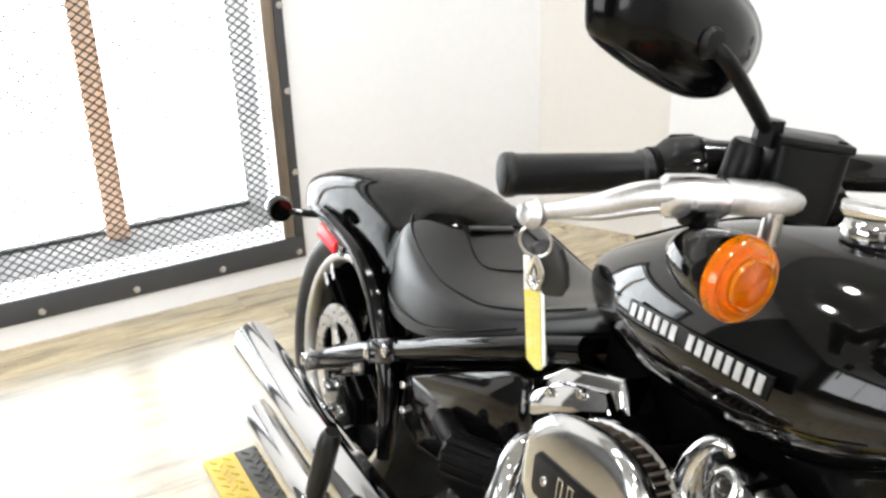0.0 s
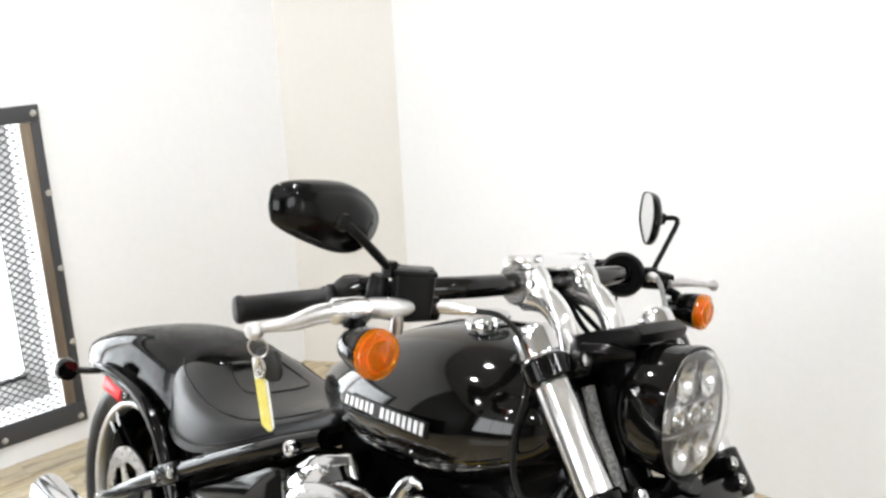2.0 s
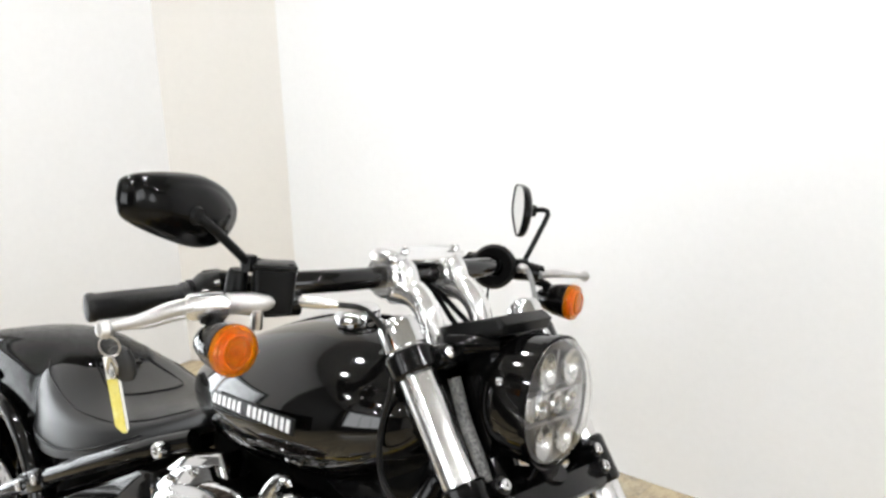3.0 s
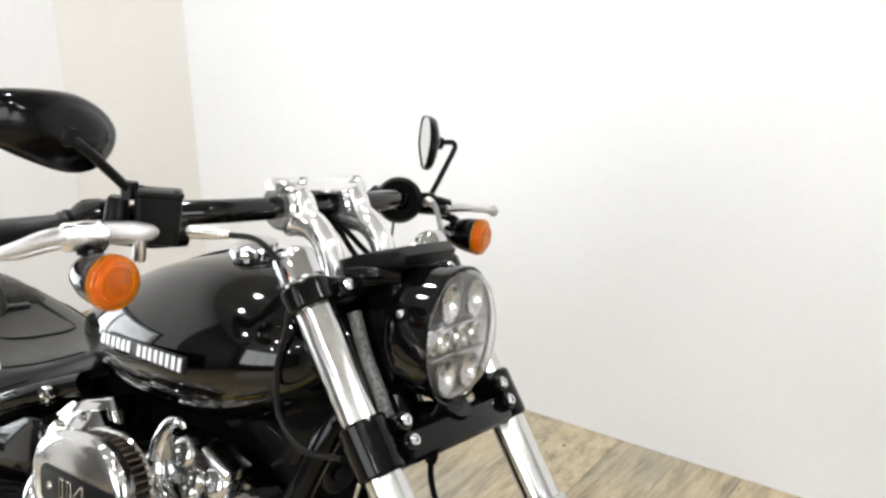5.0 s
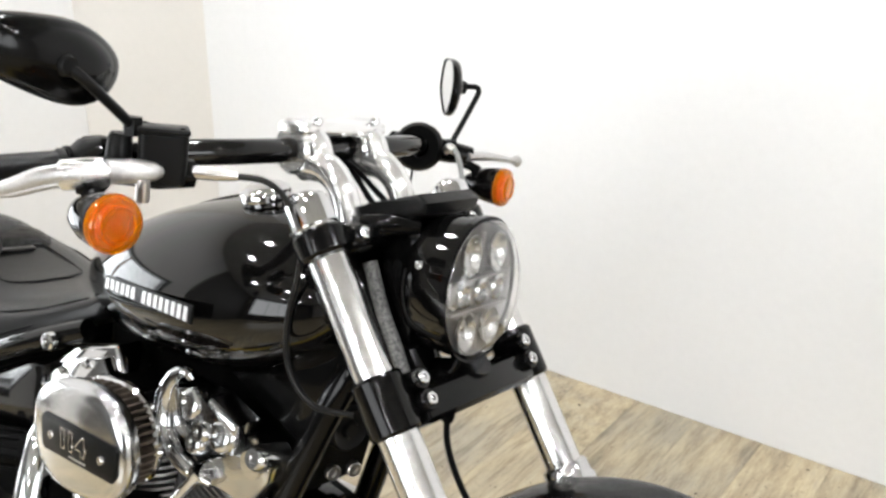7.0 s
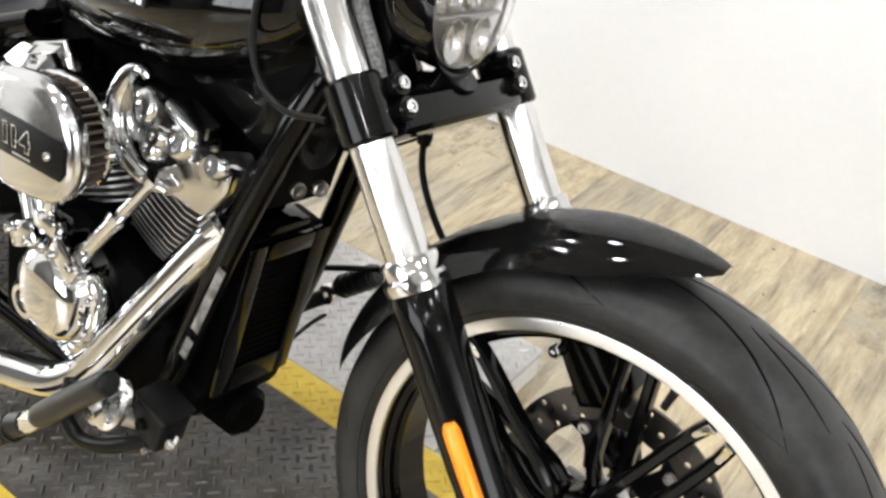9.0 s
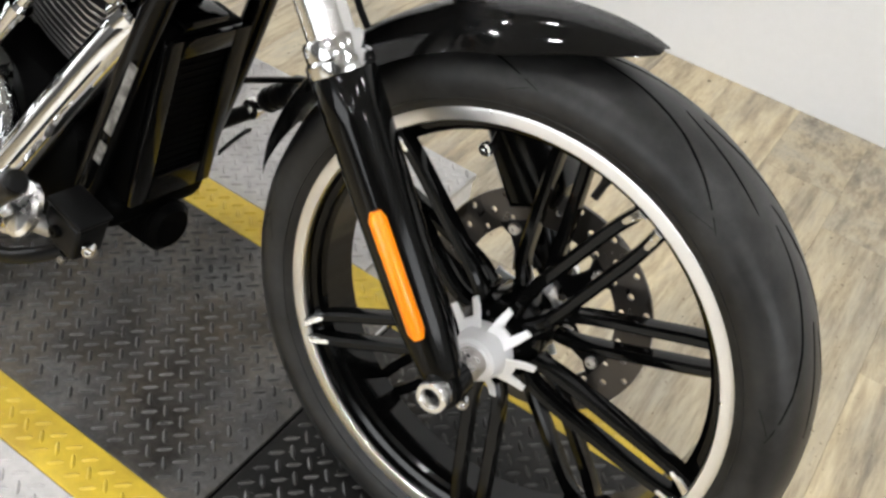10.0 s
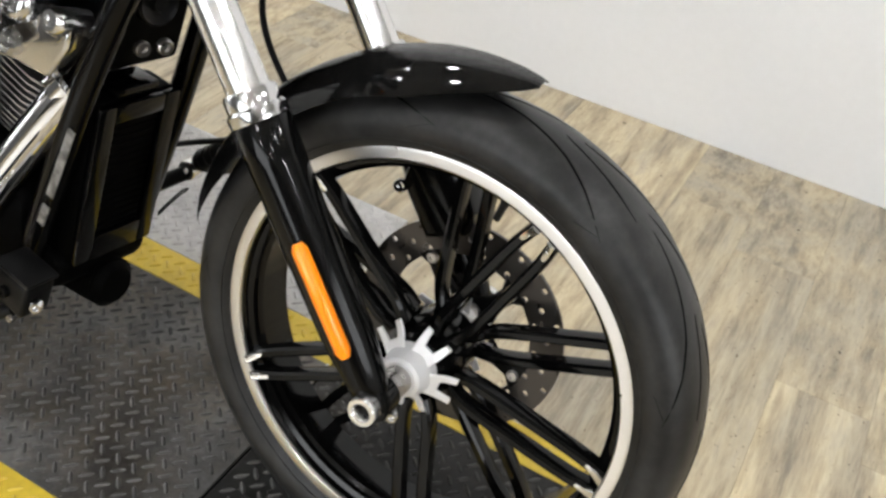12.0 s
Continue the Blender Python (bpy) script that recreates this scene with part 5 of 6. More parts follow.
part("cleaner_stay", moved(box(-0.008, 0.008, -0.012, 0.012, -0.03, 0.03, 0.004), Matrix.Translation((-0.775, -0.185, 0.475))), CHROME, engine)
part("cleaner_foot", moved(box(-0.024, 0.024, -0.016, 0.016, -0.012, 0.012, 0.004), Matrix.Translation((-0.775, -0.185, 0.445))), CHROME, engine)

# exhaust
pipe = part("front_exhaust", tube([(-0.530, -0.090, 0.532), (-0.560, -0.103, 0.486), (-0.623, -0.125, 0.381), (-0.695, -0.150, 0.258), (-0.735, -0.163, 0.205), (-0.785, -0.176, 0.172), (-0.87, -0.192, 0.152), (-0.97, -0.207, 0.132), (-1.16, -0.225, 0.114)], 0.0285, 24, 8), CHROME, bike, "chrome front exhaust header with heat shield")
part("exhaust_clamp", moved(lathe([(0.028, -0.012), (0.034, -0.012), (0.034, 0.012), (0.028, 0.012)], 24, True), aimed((-0.545, -0.091, 0.522), (0.6, 0.15, 0.75))), CHROME, pipe)
pipe2 = part("rear_exhaust", tube([(-0.985, -0.10, 0.52), (-0.985, -0.155, 0.485), (-0.965, -0.185, 0.42), (-0.955, -0.20, 0.36), (-0.985, -0.21, 0.295), (-1.06, -0.218, 0.255), (-1.16, -0.224, 0.243)], 0.026, 20, 8), CHROME, bike, "chrome rear exhaust header")


def silencer(tip, front, r, label):
    a, b = Vector(front), Vector(tip)
    way = (b - a).normalized()
    length = (b - a).length
    m = aimed(a, way, (0, -1, 0))
    bm = bmesh.new()
    loops = []
    for y, q in ((0, 0.72), (0.02, 0.86), (0.06, 1.0), (length - 0.08, 1.0)):
        loops.append([(r * q * math.cos(t), y, r * q * math.sin(t)) for t in (2 * math.pi * k / 40 for k in range(40))])
    for q, inset in ((1.0, 0.0), (0.93, 0.0), (0.90, 0.03), (0.85, 0.10)):
        loops.append([(r * q * math.cos(t), length - inset + r * 0.55 * math.cos(t), r * q * math.sin(t)) for t in (2 * math.pi * k / 40 for k in range(40))])
    rings(bm, loops)
    return part("silencer", moved(bm, m), CHROME, bike, label)


up = silencer((-1.825, -0.248, 0.268), (-1.13, -0.222, 0.236), 0.044, "upper slash-cut chrome silencer")
low = silencer((-1.705, -0.250, 0.150), (-1.12, -0.222, 0.116), 0.044, "lower slash-cut chrome silencer")
part("heat_shield_slot", moved(slab([(-0.03, -0.008), (0.03, -0.008), (0.036, 0), (0.03, 0.008), (-0.03, 0.008), (-0.036, 0)], 0.006), Matrix.Translation((-1.22, -0.2665, 0.258)) @ Matrix.Rotation(radians(25), 4, "X")), BLACK, up)

# passenger peg, folded up
peg = part("passenger_peg", tube([(-1.280, -0.318, 0.268), (-1.277, -0.314, 0.300), (-1.271, -0.308, 0.368), (-1.268, -0.305, 0.388)], [0.016, 0.0185, 0.0185, 0.013], 16, 4), GRIP, bike, "folded rubber passenger footpeg")
part("peg_arm", tube([(-1.282, -0.318, 0.262), (-1.25, -0.305, 0.246), (-1.21, -0.27, 0.245), (-1.18, -0.2, 0.25)], [0.012, 0.015, 0.015, 0.014], 12, 4), BLACK, peg)
part("peg_bolt", moved(bolt(0.010, 0.006), Matrix.Translation((-1.277, -0.333, 0.258))), CHROME, peg)

# forward foot control
pedal = part("brake_pedal", tube([(-0.676, -0.262, 0.211), (-0.672, -0.262, 0.216), (-0.625, -0.262, 0.264), (-0.585, -0.262, 0.304), (-0.541, -0.261, 0.347), (-0.534, -0.261, 0.353)], [0.013, 0.0175, 0.0180, 0.0180, 0.0175, 0.013], 18, 5), GRIP, bike, "black rubber brake pedal")
part("pedal_tip", tube([(-0.708, -0.262, 0.180), (-0.696, -0.262, 0.191), (-0.674, -0.262, 0.213)], [0.015, 0.0165, 0.0145], 14, 3), POLISHED, pedal, "polished pedal end")
peg = part("rider_footpeg", tube([(-0.705, -0.263, 0.184), (-0.745, -0.266, 0.153), (-0.815, -0.272, 0.092)], [0.017, 0.0195, 0.0195], 16, 4), GRIP, bike, "ribbed black rubber footpeg")
for k in range(9):
    f = 0.25 + k * 0.085
    at = Vector((-0.705, -0.263, 0.184)).lerp(Vector((-0.815, -0.272, 0.092)), f)
    part("rib", moved(lathe([(0.0185, -0.0024), (0.0218, -0.0018), (0.0218, 0.0018), (0.0185, 0.0024)], 18, True), aimed(at, (-0.11, -0.009, -0.092))), GRIP, peg)
part("pedal_plate", moved(lathe([(0.0, -0.008), (0.024, -0.007), (0.030, -0.002), (0.030, 0.006), (0.0, 0.006)], 32), Matrix.Translation((-0.578, -0.222, 0.275)) @ Matrix.Rotation(radians(-25), 4, "X") @ Matrix.Diagonal((0.9, 1, 1.25, 1))), POLISHED, pedal, "oval polished pedal plate")
part("pedal_pivot", moved(lathe([(0.0, -0.022), (0.009, -0.022), (0.012, -0.012), (0.019, -0.010), (0.021, 0.0), (0.021, 0.02), (0.0, 0.02)], 26), Matrix.Translation((-0.622, -0.205, 0.228)) @ Matrix.Rotation(radians(-20), 4, "X")), POLISHED, pedal)
part("pedal_arm", tube([(-0.60, -0.235, 0.27), (-0.59, -0.21, 0.25), (-0.575, -0.18, 0.23), (-0.555, -0.15, 0.22)], [0.010, 0.013, 0.013, 0.012], 12, 5), CAST, pedal)
rm = Matrix.Translation((-0.548, -0.165, 0.247)) @ Matrix.Rotation(radians(14), 4, "Y")
foot = part("rear_brake_cylinder", moved(box(-0.032, 0.032, -0.025, 0.025, -0.034, 0.024, 0.007, 3), rm), SATIN, bike, "square black brake fluid reservoir")
part("cylinder_lid", moved(box(-0.034, 0.034, -0.027, 0.027, 0.025, 0.032, 0.003), rm), SATIN, foot)
part("cylinder_boss", moved(lathe([(0.003, -0.006), (0.008, -0.006), (0.0095, -0.002), (0.0095, 0.004), (0.003, 0.004)], 18, True), rm @ Matrix.Translation((-0.004, -0.026, -0.006))), PLASTIC, foot)
part("cylinder_bolt", moved(bolt(0.009, 0.012), Matrix.Translation((-0.506, -0.178, 0.238)) @ Matrix.Rotation(radians(40), 4, "Z")), CHROME, foot)
part("union_nut", moved(bolt(0.006, 0.010), Matrix.Translation((-0.545, -0.182, 0.200))), STEEL, foot)
part("brake_line", tube([(-0.72, -0.185, 0.215), (-0.712, -0.197, 0.165), (-0.678, -0.20, 0.145), (-0.635, -0.20, 0.158), (-0.590, -0.195, 0.184), (-0.548, -0.18, 0.212)], 0.011, 12, 6), SATIN, bike, "black rubber brake line")
horn = part("horn", moved(lathe([(0.0, 0.012), (0.010, 0.012), (0.013, 0.006), (0.024, 0.008), (0.028, 0.010), (0.031, 0.006), (0.031, -0.012), (0.0, -0.016)], 36), Matrix.Translation((-0.482, -0.015, 0.645)) @ Matrix.Rotation(radians(-100), 4, "Z")), SATIN, bike, "round black horn")
# footpeg and shift rod on the far side, and the stand
lp = part("left_footpeg", tube([(-0.612, 0.250, 0.284), (-0.606, 0.250, 0.290), (-0.575, 0.252, 0.316), (-0.545, 0.254, 0.342), (-0.538, 0.254, 0.347)], [0.012, 0.0185, 0.0195, 0.0195, 0.014], 16, 4), GRIP, bike, "rubber rider footpeg")
for k in range(5):
    part("rib", moved(lathe([(0.0185, -0.0024), (0.0215, -0.0018), (0.0215, 0.0018), (0.0185, 0.0024)], 18, True), aimed(Vector((-0.600, 0.250, 0.295)).lerp(Vector((-0.548, 0.254, 0.339)), k / 4), (0.6, 0.04, 0.5))), GRIP, lp)
part("peg_eye", moved(lathe([(0.006, -0.014), (0.017, -0.014), (0.019, -0.010), (0.019, 0.010), (0.017, 0.014), (0.006, 0.014)], 20, True), Matrix.Translation((-0.626, 0.250, 0.268))), POLISHED, lp)
part("peg_mount", tube([(-0.70, 0.14, 0.215), (-0.665, 0.20, 0.235), (-0.630, 0.240, 0.262)], [0.016, 0.015, 0.013], 12, 4), SATIN, lp)
rod = part("shift_rod", tube([(-0.66, 0.235, 0.306), (-0.60, 0.238, 0.334), (-0.520, 0.240, 0.369)], 0.0052, 10, 3), SATIN, bike, "thin black gear shift rod")
part("rod_end", moved(lathe([(0.004, -0.008), (0.010, -0.008), (0.011, 0.0), (0.010, 0.008), (0.004, 0.008)], 16, True), Matrix.Translation((-0.514, 0.240, 0.371))), STEEL, rod)
part("cable_loop", tube([(-0.640, 0.19, 0.190), (-0.612, 0.20, 0.232), (-0.588, 0.20, 0.260), (-0.600, 0.20, 0.252), (-0.630, 0.20, 0.214), (-0.640, 0.19, 0.195)], 0.0018, 6, 5), SATIN, bike)
part("side_stand", tube([(-0.78, 0.13, 0.16), (-0.79, 0.22, 0.075), (-0.80, 0.285, 0.062)], [0.014, 0.012, 0.012], 10, 4), BLACK, bike, "black side stand")

# ---- handlebar and controls ----
bar = part("handlebar", moved(tube([(-0.698, -0.425, 0.9775), (-0.668, -0.32, 0.9878), (-0.635, -0.285, 0.999), (-0.59, -0.225, 1.011), (-0.563, -0.15, 1.015), (-0.56, 0, 1.015), (-0.563, 0.15, 1.015), (-0.59, 0.225, 1.011), (-0.635, 0.285, 0.999), (-0.668, 0.32, 0.9878), (-0.698, 0.425, 0.9775)], 0.0155, 18, 6), FB), PAINT, bike, "gloss black drag handlebar")
for s in (-1, 1):
    a, b = Vector((-0.667, s * 0.318, 0.9880)), Vector((-0.6995, s * 0.4325, 0.9765))
    way = (b - a).normalized()
    m = FB @ aimed(a, way)
    length = (b - a).length
    part("grip", moved(lathe([(0.0, 0.0), (0.0185, 0.0), (0.0185, 0.006), (0.0160, 0.009), (0.0168, length - 0.006), (0.0182, length - 0.004), (0.0182, length + 0.002), (0.0172, length + 0.004), (0.0, length + 0.004)], 28), m), GRIP, bar, "black rubber hand grip")
    part("grip_end", moved(lathe([(0.0, length + 0.0065), (0.012, length + 0.006), (0.0165, length + 0.0048), (0.0165, length + 0.002), (0.0, length + 0.002)], 28), m), PLASTIC, bar)
    # switch housing
    sw = part("switch_housing", moved(loft([[(rx * p, y, rz * q + up) for p, q in oval(1, 1, 28, 2.8)] for y, rx, rz, up in ((-0.070, 0.014, 0.014, 0.0), (-0.066, 0.019, 0.021, 0.003), (-0.045, 0.0215, 0.024, 0.005), (-0.020, 0.0215, 0.023, 0.004), (-0.010, 0.019, 0.018, 0.001), (-0.007, 0.0165, 0.0165, 0.0))]), m), SATIN, bar, "satin black switch housing")
    part("grip_collar", moved(lathe([(0.0165, -0.0065), (0.0205, -0.0065), (0.0205, -0.0015), (0.0165, -0.0015)], 28, True), m), PLASTIC, sw)
    part("switch_rocker", moved(box(-0.012, 0.012, -0.052, -0.026, 0.0225, 0.0325, 0.004, 3), m @ Matrix.Rotation(radians(-55 * s), 4, "Y")), PLASTIC, sw)
    part("switch_button", moved(lathe([(0.0, -0.005), (0.005, -0.005), (0.0065, -0.003), (0.0065, 0.004), (0.0, 0.004)], 16), m @ Matrix.Rotation(radians(-62 * s), 4, "Y") @ Matrix.Translation((0.0, -0.060, 0.024)) @ Matrix.Rotation(radians(-90), 4, "X")), PLASTIC, sw)
    part("housing_seam", moved(box(-0.0225, 0.0225, -0.064, -0.012, 0.0035, 0.0048, 0.0004, 1), m), PLASTIC, sw)
# right master cylinder, with lid, perch and lever
MCM = FB @ Matrix.Translation((-0.5545, -0.2735, 1.024)) @ Matrix.Rotation(radians(-36), 4, "Z")
mc = part("master_cylinder", moved(loft([[(dx * p, wy * q + sy, z) for p, q in oval(1, 1, 28, 6.0)] for z, dx, wy, sy in ((-0.040, 0.016, 0.019, 0.0), (-0.037, 0.021, 0.0235, 0.0), (-0.018, 0.0235, 0.0255, 0.0), (0.0165, 0.0245, 0.0265, 0.0))]), MCM), SATIN, bar, "square satin black brake reservoir")
part("reservoir_lid", moved(box(-0.0255, 0.0255, -0.0275, 0.0275, 0.0167, 0.0235, 0.0025, 2), MCM), SATIN, mc)
for dx, dy in ((-0.017, -0.019), (0.017, 0.019)):
    part("lid_screw", moved(bolt(0.0035, 0.0015), MCM @ Matrix.Translation((dx, dy, 0.0235)) @ Matrix.Rotation(radians(-90), 4, "X")), PLASTIC, mc)
part("mirror_boss", moved(lathe([(0.0, -0.030), (0.013, -0.030), (0.0145, -0.026), (0.0125, 0.012), (0.010, 0.016), (0.0, 0.016)], 20), FB @ aimed((-0.577, -0.312, 1.022), (0.08, 0.02, 1), (1, 0, 0))), SATIN, mc, "ribbed mirror mount on the reservoir")
part("cylinder_body", moved(tube([(-0.540, -0.243, 0.997), (-0.556, -0.280, 0.996), (-0.585, -0.322, 0.993)], [0.016, 0.0175, 0.011], 16, 4), FB), BLACK, mc)
part("perch", moved(lathe([(0.0157, -0.016), (0.024, -0.016), (0.025, 0.016), (0.0157, 0.016)], 24, True), FB @ aimed((-0.628, -0.277, 1.000), (-0.5, -0.8, -0.1))), BLACK, mc)
part("hose_union", moved(tube([(-0.535, -0.250, 1.0), (-0.515, -0.232, 1.0), (-0.498, -0.215, 1.0)], [0.008, 0.0075, 0.005], 12, 3), FB), POLISHED, mc, "bright hose union")
part("brake_hose", moved(tube([(-0.50, -0.217, 1.0), (-0.478, -0.190, 0.996), (-0.462, -0.168, 0.972), (-0.452, -0.155, 0.935), (-0.456, -0.150, 0.889), (-0.467, -0.150, 0.830), (-0.458, -0.150, 0.772), (-0.415, -0.150, 0.740), (-0.350, -0.150, 0.749)], 0.0038, 10, 8), FB), GRIP, bike, "black brake hose")
lever = part("brake_lever", moved(tube([(-0.634, -0.449, 0.966), (-0.627, -0.437, 0.970), (-0.613, -0.416, 0.977), (-0.597, -0.391, 0.9895), (-0.586, -0.372, 0.9945), (-0.579, -0.360, 0.995)], [0.0050, 0.0062, 0.0085, 0.0102, 0.0104, 0.0090], 16, 6, True, 1.0), FB), CAST, bar, "satin cast alloy brake lever")
part("lever_ridge", moved(tube([(-0.622, -0.434, 0.968), (-0.607, -0.412, 0.972), (-0.592, -0.388, 0.981), (-0.581, -0.370, 0.985)], [0.003, 0.0048, 0.0054, 0.004], 12, 5, True, 0.8), FB), CAST, lever)
part("lever_pivot", moved(loft([[(0.011 * p, y, 0.0165 * k * q) for p, q in oval(1, 1, 20, 3.2)] for y, k in ((-0.026, 0.72), (-0.022, 0.95), (0.0, 1.0), (0.018, 0.95), (0.024, 0.7))]), FB @ aimed((-0.5755, -0.353, 0.9955), (0.53, 0.84, 0.12))), POLISHED, lever, "polished lever pivot")
part("pivot_screw", moved(lathe([(0.0, -0.002), (0.010, -0.002), (0.0115, 0.001), (0.0115, 0.012), (0.0, 0.012)], 18), FB @ aimed((-0.574, -0.352, 0.976), (0.0, 0.05, 1), (1, 0, 0))), BLACK, lever)
part("lever_cap", moved(loft([[(0.008 * k * p, y, 0.0135 * k * q) for p, q in oval(1, 1, 24, 2.4)] for y, k in ((-0.034, 0.35), (-0.030, 0.72), (-0.016, 1.0), (0.014, 0.98), (0.030, 0.70), (0.036, 0.40), (0.038, 0.12))]), FB @ aimed((-0.5525, -0.3195, 1.0005), (0.52, 0.84, 0.05))), CAST, lever, "pale oval lever cap")
part("bracket_pin", moved(lathe([(0.0, -0.010), (0.0065, -0.010), (0.0075, -0.007), (0.0075, 0.014), (0.0, 0.014)], 18), FB @ aimed((-0.542, -0.306, 0.979), (0, 0, 1), (1, 0, 0))), STEEL, lever)
part("lever_ball", moved(lathe([(0.0, -0.0115), (0.008, -0.0085), (0.0115, 0.0), (0.008, 0.0085), (0.0, 0.0115)], 20), FB @ Matrix.Translation((-0.635, -0.450, 0.965))), CAST, bar, "satin lever ball end")
# left perch, switch and clutch lever
part("clutch_perch", moved(tube([(-0.612, 0.262, 1.004), (-0.575, 0.285, 1.002), (-0.548, 0.315, 0.998)], [0.020, 0.018, 0.014], 14, 4), FB), BLACK, bar, "black clutch lever perch")
part("clutch_housing", moved(lathe([(0.016, -0.018), (0.032, -0.020), (0.038, -0.008), (0.038, 0.010), (0.030, 0.020), (0.016, 0.020)], 28, True), FB @ aimed((-0.60, 0.245, 1.006), (-0.5, 0.8, -0.1))), PLASTIC, bar, "round black switch housing")
part("clutch_lever", moved(tube([(-0.548, 0.30, 0.998), (-0.542, 0.345, 0.998), (-0.545, 0.40, 0.992), (-0.547, 0.448, 0.986)], [0.012, 0.0125, 0.009, 0.007], 14, 5, True, 0.62), FB), CAST, bar, "satin alloy clutch lever")
part("lever_ball", moved(lathe([(0.0, -0.010), (0.007, -0.0075), (0.010, 0.0), (0.007, 0.0075), (0.0, 0.010)], 16), FB @ Matrix.Translation((-0.547, 0.455, 0.985))), CAST, bar)
part("clutch_cable", moved(tube([(-0.560, 0.262, 1.004), (-0.543, 0.244, 1.014), (-0.526, 0.240, 1.010), (-0.512, 0.240, 0.983), (-0.503, 0.240, 0.950), (-0.498, 0.238, 0.915), (-0.495, 0.20, 0.870), (-0.50, 0.14, 0.82)], 0.0042, 10, 6), FB), CABLE, bike, "grey sheathed clutch cable")
part("cable_adjuster", moved(tube([(-0.551, 0.252, 1.010), (-0.540, 0.243, 1.014), (-0.530, 0.2405, 1.011)], [0.0068, 0.0075, 0.006], 12, 3), FB), STEEL, bike)
for y in (0.235, 0.20):
    part("switch_wire", moved(tube([(-0.60, y, 0.98), (-0.585, y - 0.02, 0.945), (-0.555, y - 0.05, 0.925), (-0.50, y - 0.10, 0.91)], 0.002, 6, 5), FB), SATIN, bike)
# risers and top clamp
riser = part("riser", moved(loft([[(-0.558 + p * w, y, 1.0435 + q * h) for p, q in oval(1, 1, 24, 3.0)] for y, w, h in ((-0.079, 0.018, 0.006), (-0.076, 0.024, 0.0095), (-0.070, 0.0265, 0.0115), (0.070, 0.0265, 0.0115), (0.076, 0.024, 0.0095), (0.079, 0.018, 0.006))]), FB), RISER, bar, "polished chrome riser with its top clamp")
for y in (-0.055, 0.055):
    part("clamp_block", moved(lathe([(0.0158, -0.022), (0.027, -0.022), (0.0315, -0.016), (0.0325, 0.0), (0.0315, 0.016), (0.027, 0.022), (0.0158, 0.022)], 36, True), FB @ Matrix.Translation((-0.56, y, 1.016))), RISER, riser)
    part("riser_leg", moved(tube([(-0.556, y, 0.992), (-0.534, y, 1.000), (-0.512, y, 0.9985), (-0.490, y, 0.984), (-0.476, y, 0.963), (-0.468, y, 0.938), (-0.464, y, 0.918)], [0.016, 0.0205, 0.0200, 0.0180, 0.0172, 0.0175, 0.0185], 24, 6), FB), RISER, riser, "swept chrome riser leg")
    part("clamp_shoulder", moved(tube([(-0.562, y, 1.034), (-0.546, y, 1.034), (-0.532, y, 1.024), (-0.521, y, 1.004)], [0.014, 0.017, 0.0175, 0.016], 18, 5), FB), RISER, riser)
    for dx, dz in ((-0.028, 0.0), (0.024, 0.022)):
        part("clamp_bolt", moved(bolt(0.0065, 0.006), FB @ aimed((-0.56 + dx, y, 1.010 + dz * 2), (0, 0, -1), (1, 0, 0))), CHROME, riser)
for y, z in ((0.018, 0.955), (0.030, 0.965)):
    part("bar_wire", moved(tube([(-0.565, y, 0.997), (-0.535, y + 0.004, 0.985), (-0.505, y + 0.008, z), (-0.470, y + 0.008, z - 0.020), (-0.440, y, 0.93)], 0.0042, 8, 6), FB), PLASTIC, bike, "black wiring behind the riser")
# top cover over the clamp and lamp bracket
top = part("top_cover", moved(slab([(-0.50, 0.936), (-0.44, 0.963), (-0.372, 0.986), (-0.356, 0.978), (-0.360, 0.963), (-0.43, 0.935), (-0.47, 0.915)], 0.115, 0.006, 3), FB @ Matrix.Translation((0, 0.004, 0.008))), SATIN, bike, "satin black cover over the upper clamp")
part("bracket", moved(tube([(-0.43, -0.07, 0.945), (-0.40, -0.06, 0.952), (-0.37, -0.04, 0.955)], [0.016, 0.014, 0.010], 12, 4), FB), BLACK, top)

# headlamp
HM = FB @ Matrix.Translation((-0.311, 0.003, 0.887)) @ Matrix.Rotation(radians(-2), 4, "Y") @ Matrix.Rotation(radians(-88), 4, "Z") @ Matrix.Diagonal((0.97, 1, 1.10, 1))
HEAD = [(0.0, -0.084), (0.03, -0.081), (0.055, -0.073), (0.068, -0.062), (0.0745, -0.051), (0.0770, -0.040), (0.0790, -0.018), (0.0798, 0.0)]
lamp_ = part("headlamp", moved(lathe(HEAD + [(0.0815, 0.001), (0.0815, 0.009), (0.078, 0.010), (0.076, 0.004), (0.070, -0.004), (0.0, -0.006)], 56), HM), PAINT, bike, "round black headlamp with clear lens")
glass = part("lens", moved(lathe([(0.0790, 0.010), (0.0778, 0.0160), (0.0735, 0.0220), (0.064, 0.0280), (0.050, 0.0330), (0.028, 0.0365), (0.0, 0.0375), (0.0, 0.0357), (0.027, 0.0347), (0.049, 0.0312), (0.0625, 0.0265), (0.0715, 0.0210), (0.0758, 0.0155), (0.0768, 0.010)], 56, True), HM), GLASS, lamp_, "clear domed lamp lens")
glass.visible_shadow = False
part("backing", moved(lathe([(0.0, -0.0035), (0.05, -0.0035), (0.068, 0.002), (0.074, 0.0075), (0.0745, 0.0045), (0.068, -0.003), (0.0, -0.005)], 48), HM), DARKCHROME, lamp_, "dark mirrored lamp interior")
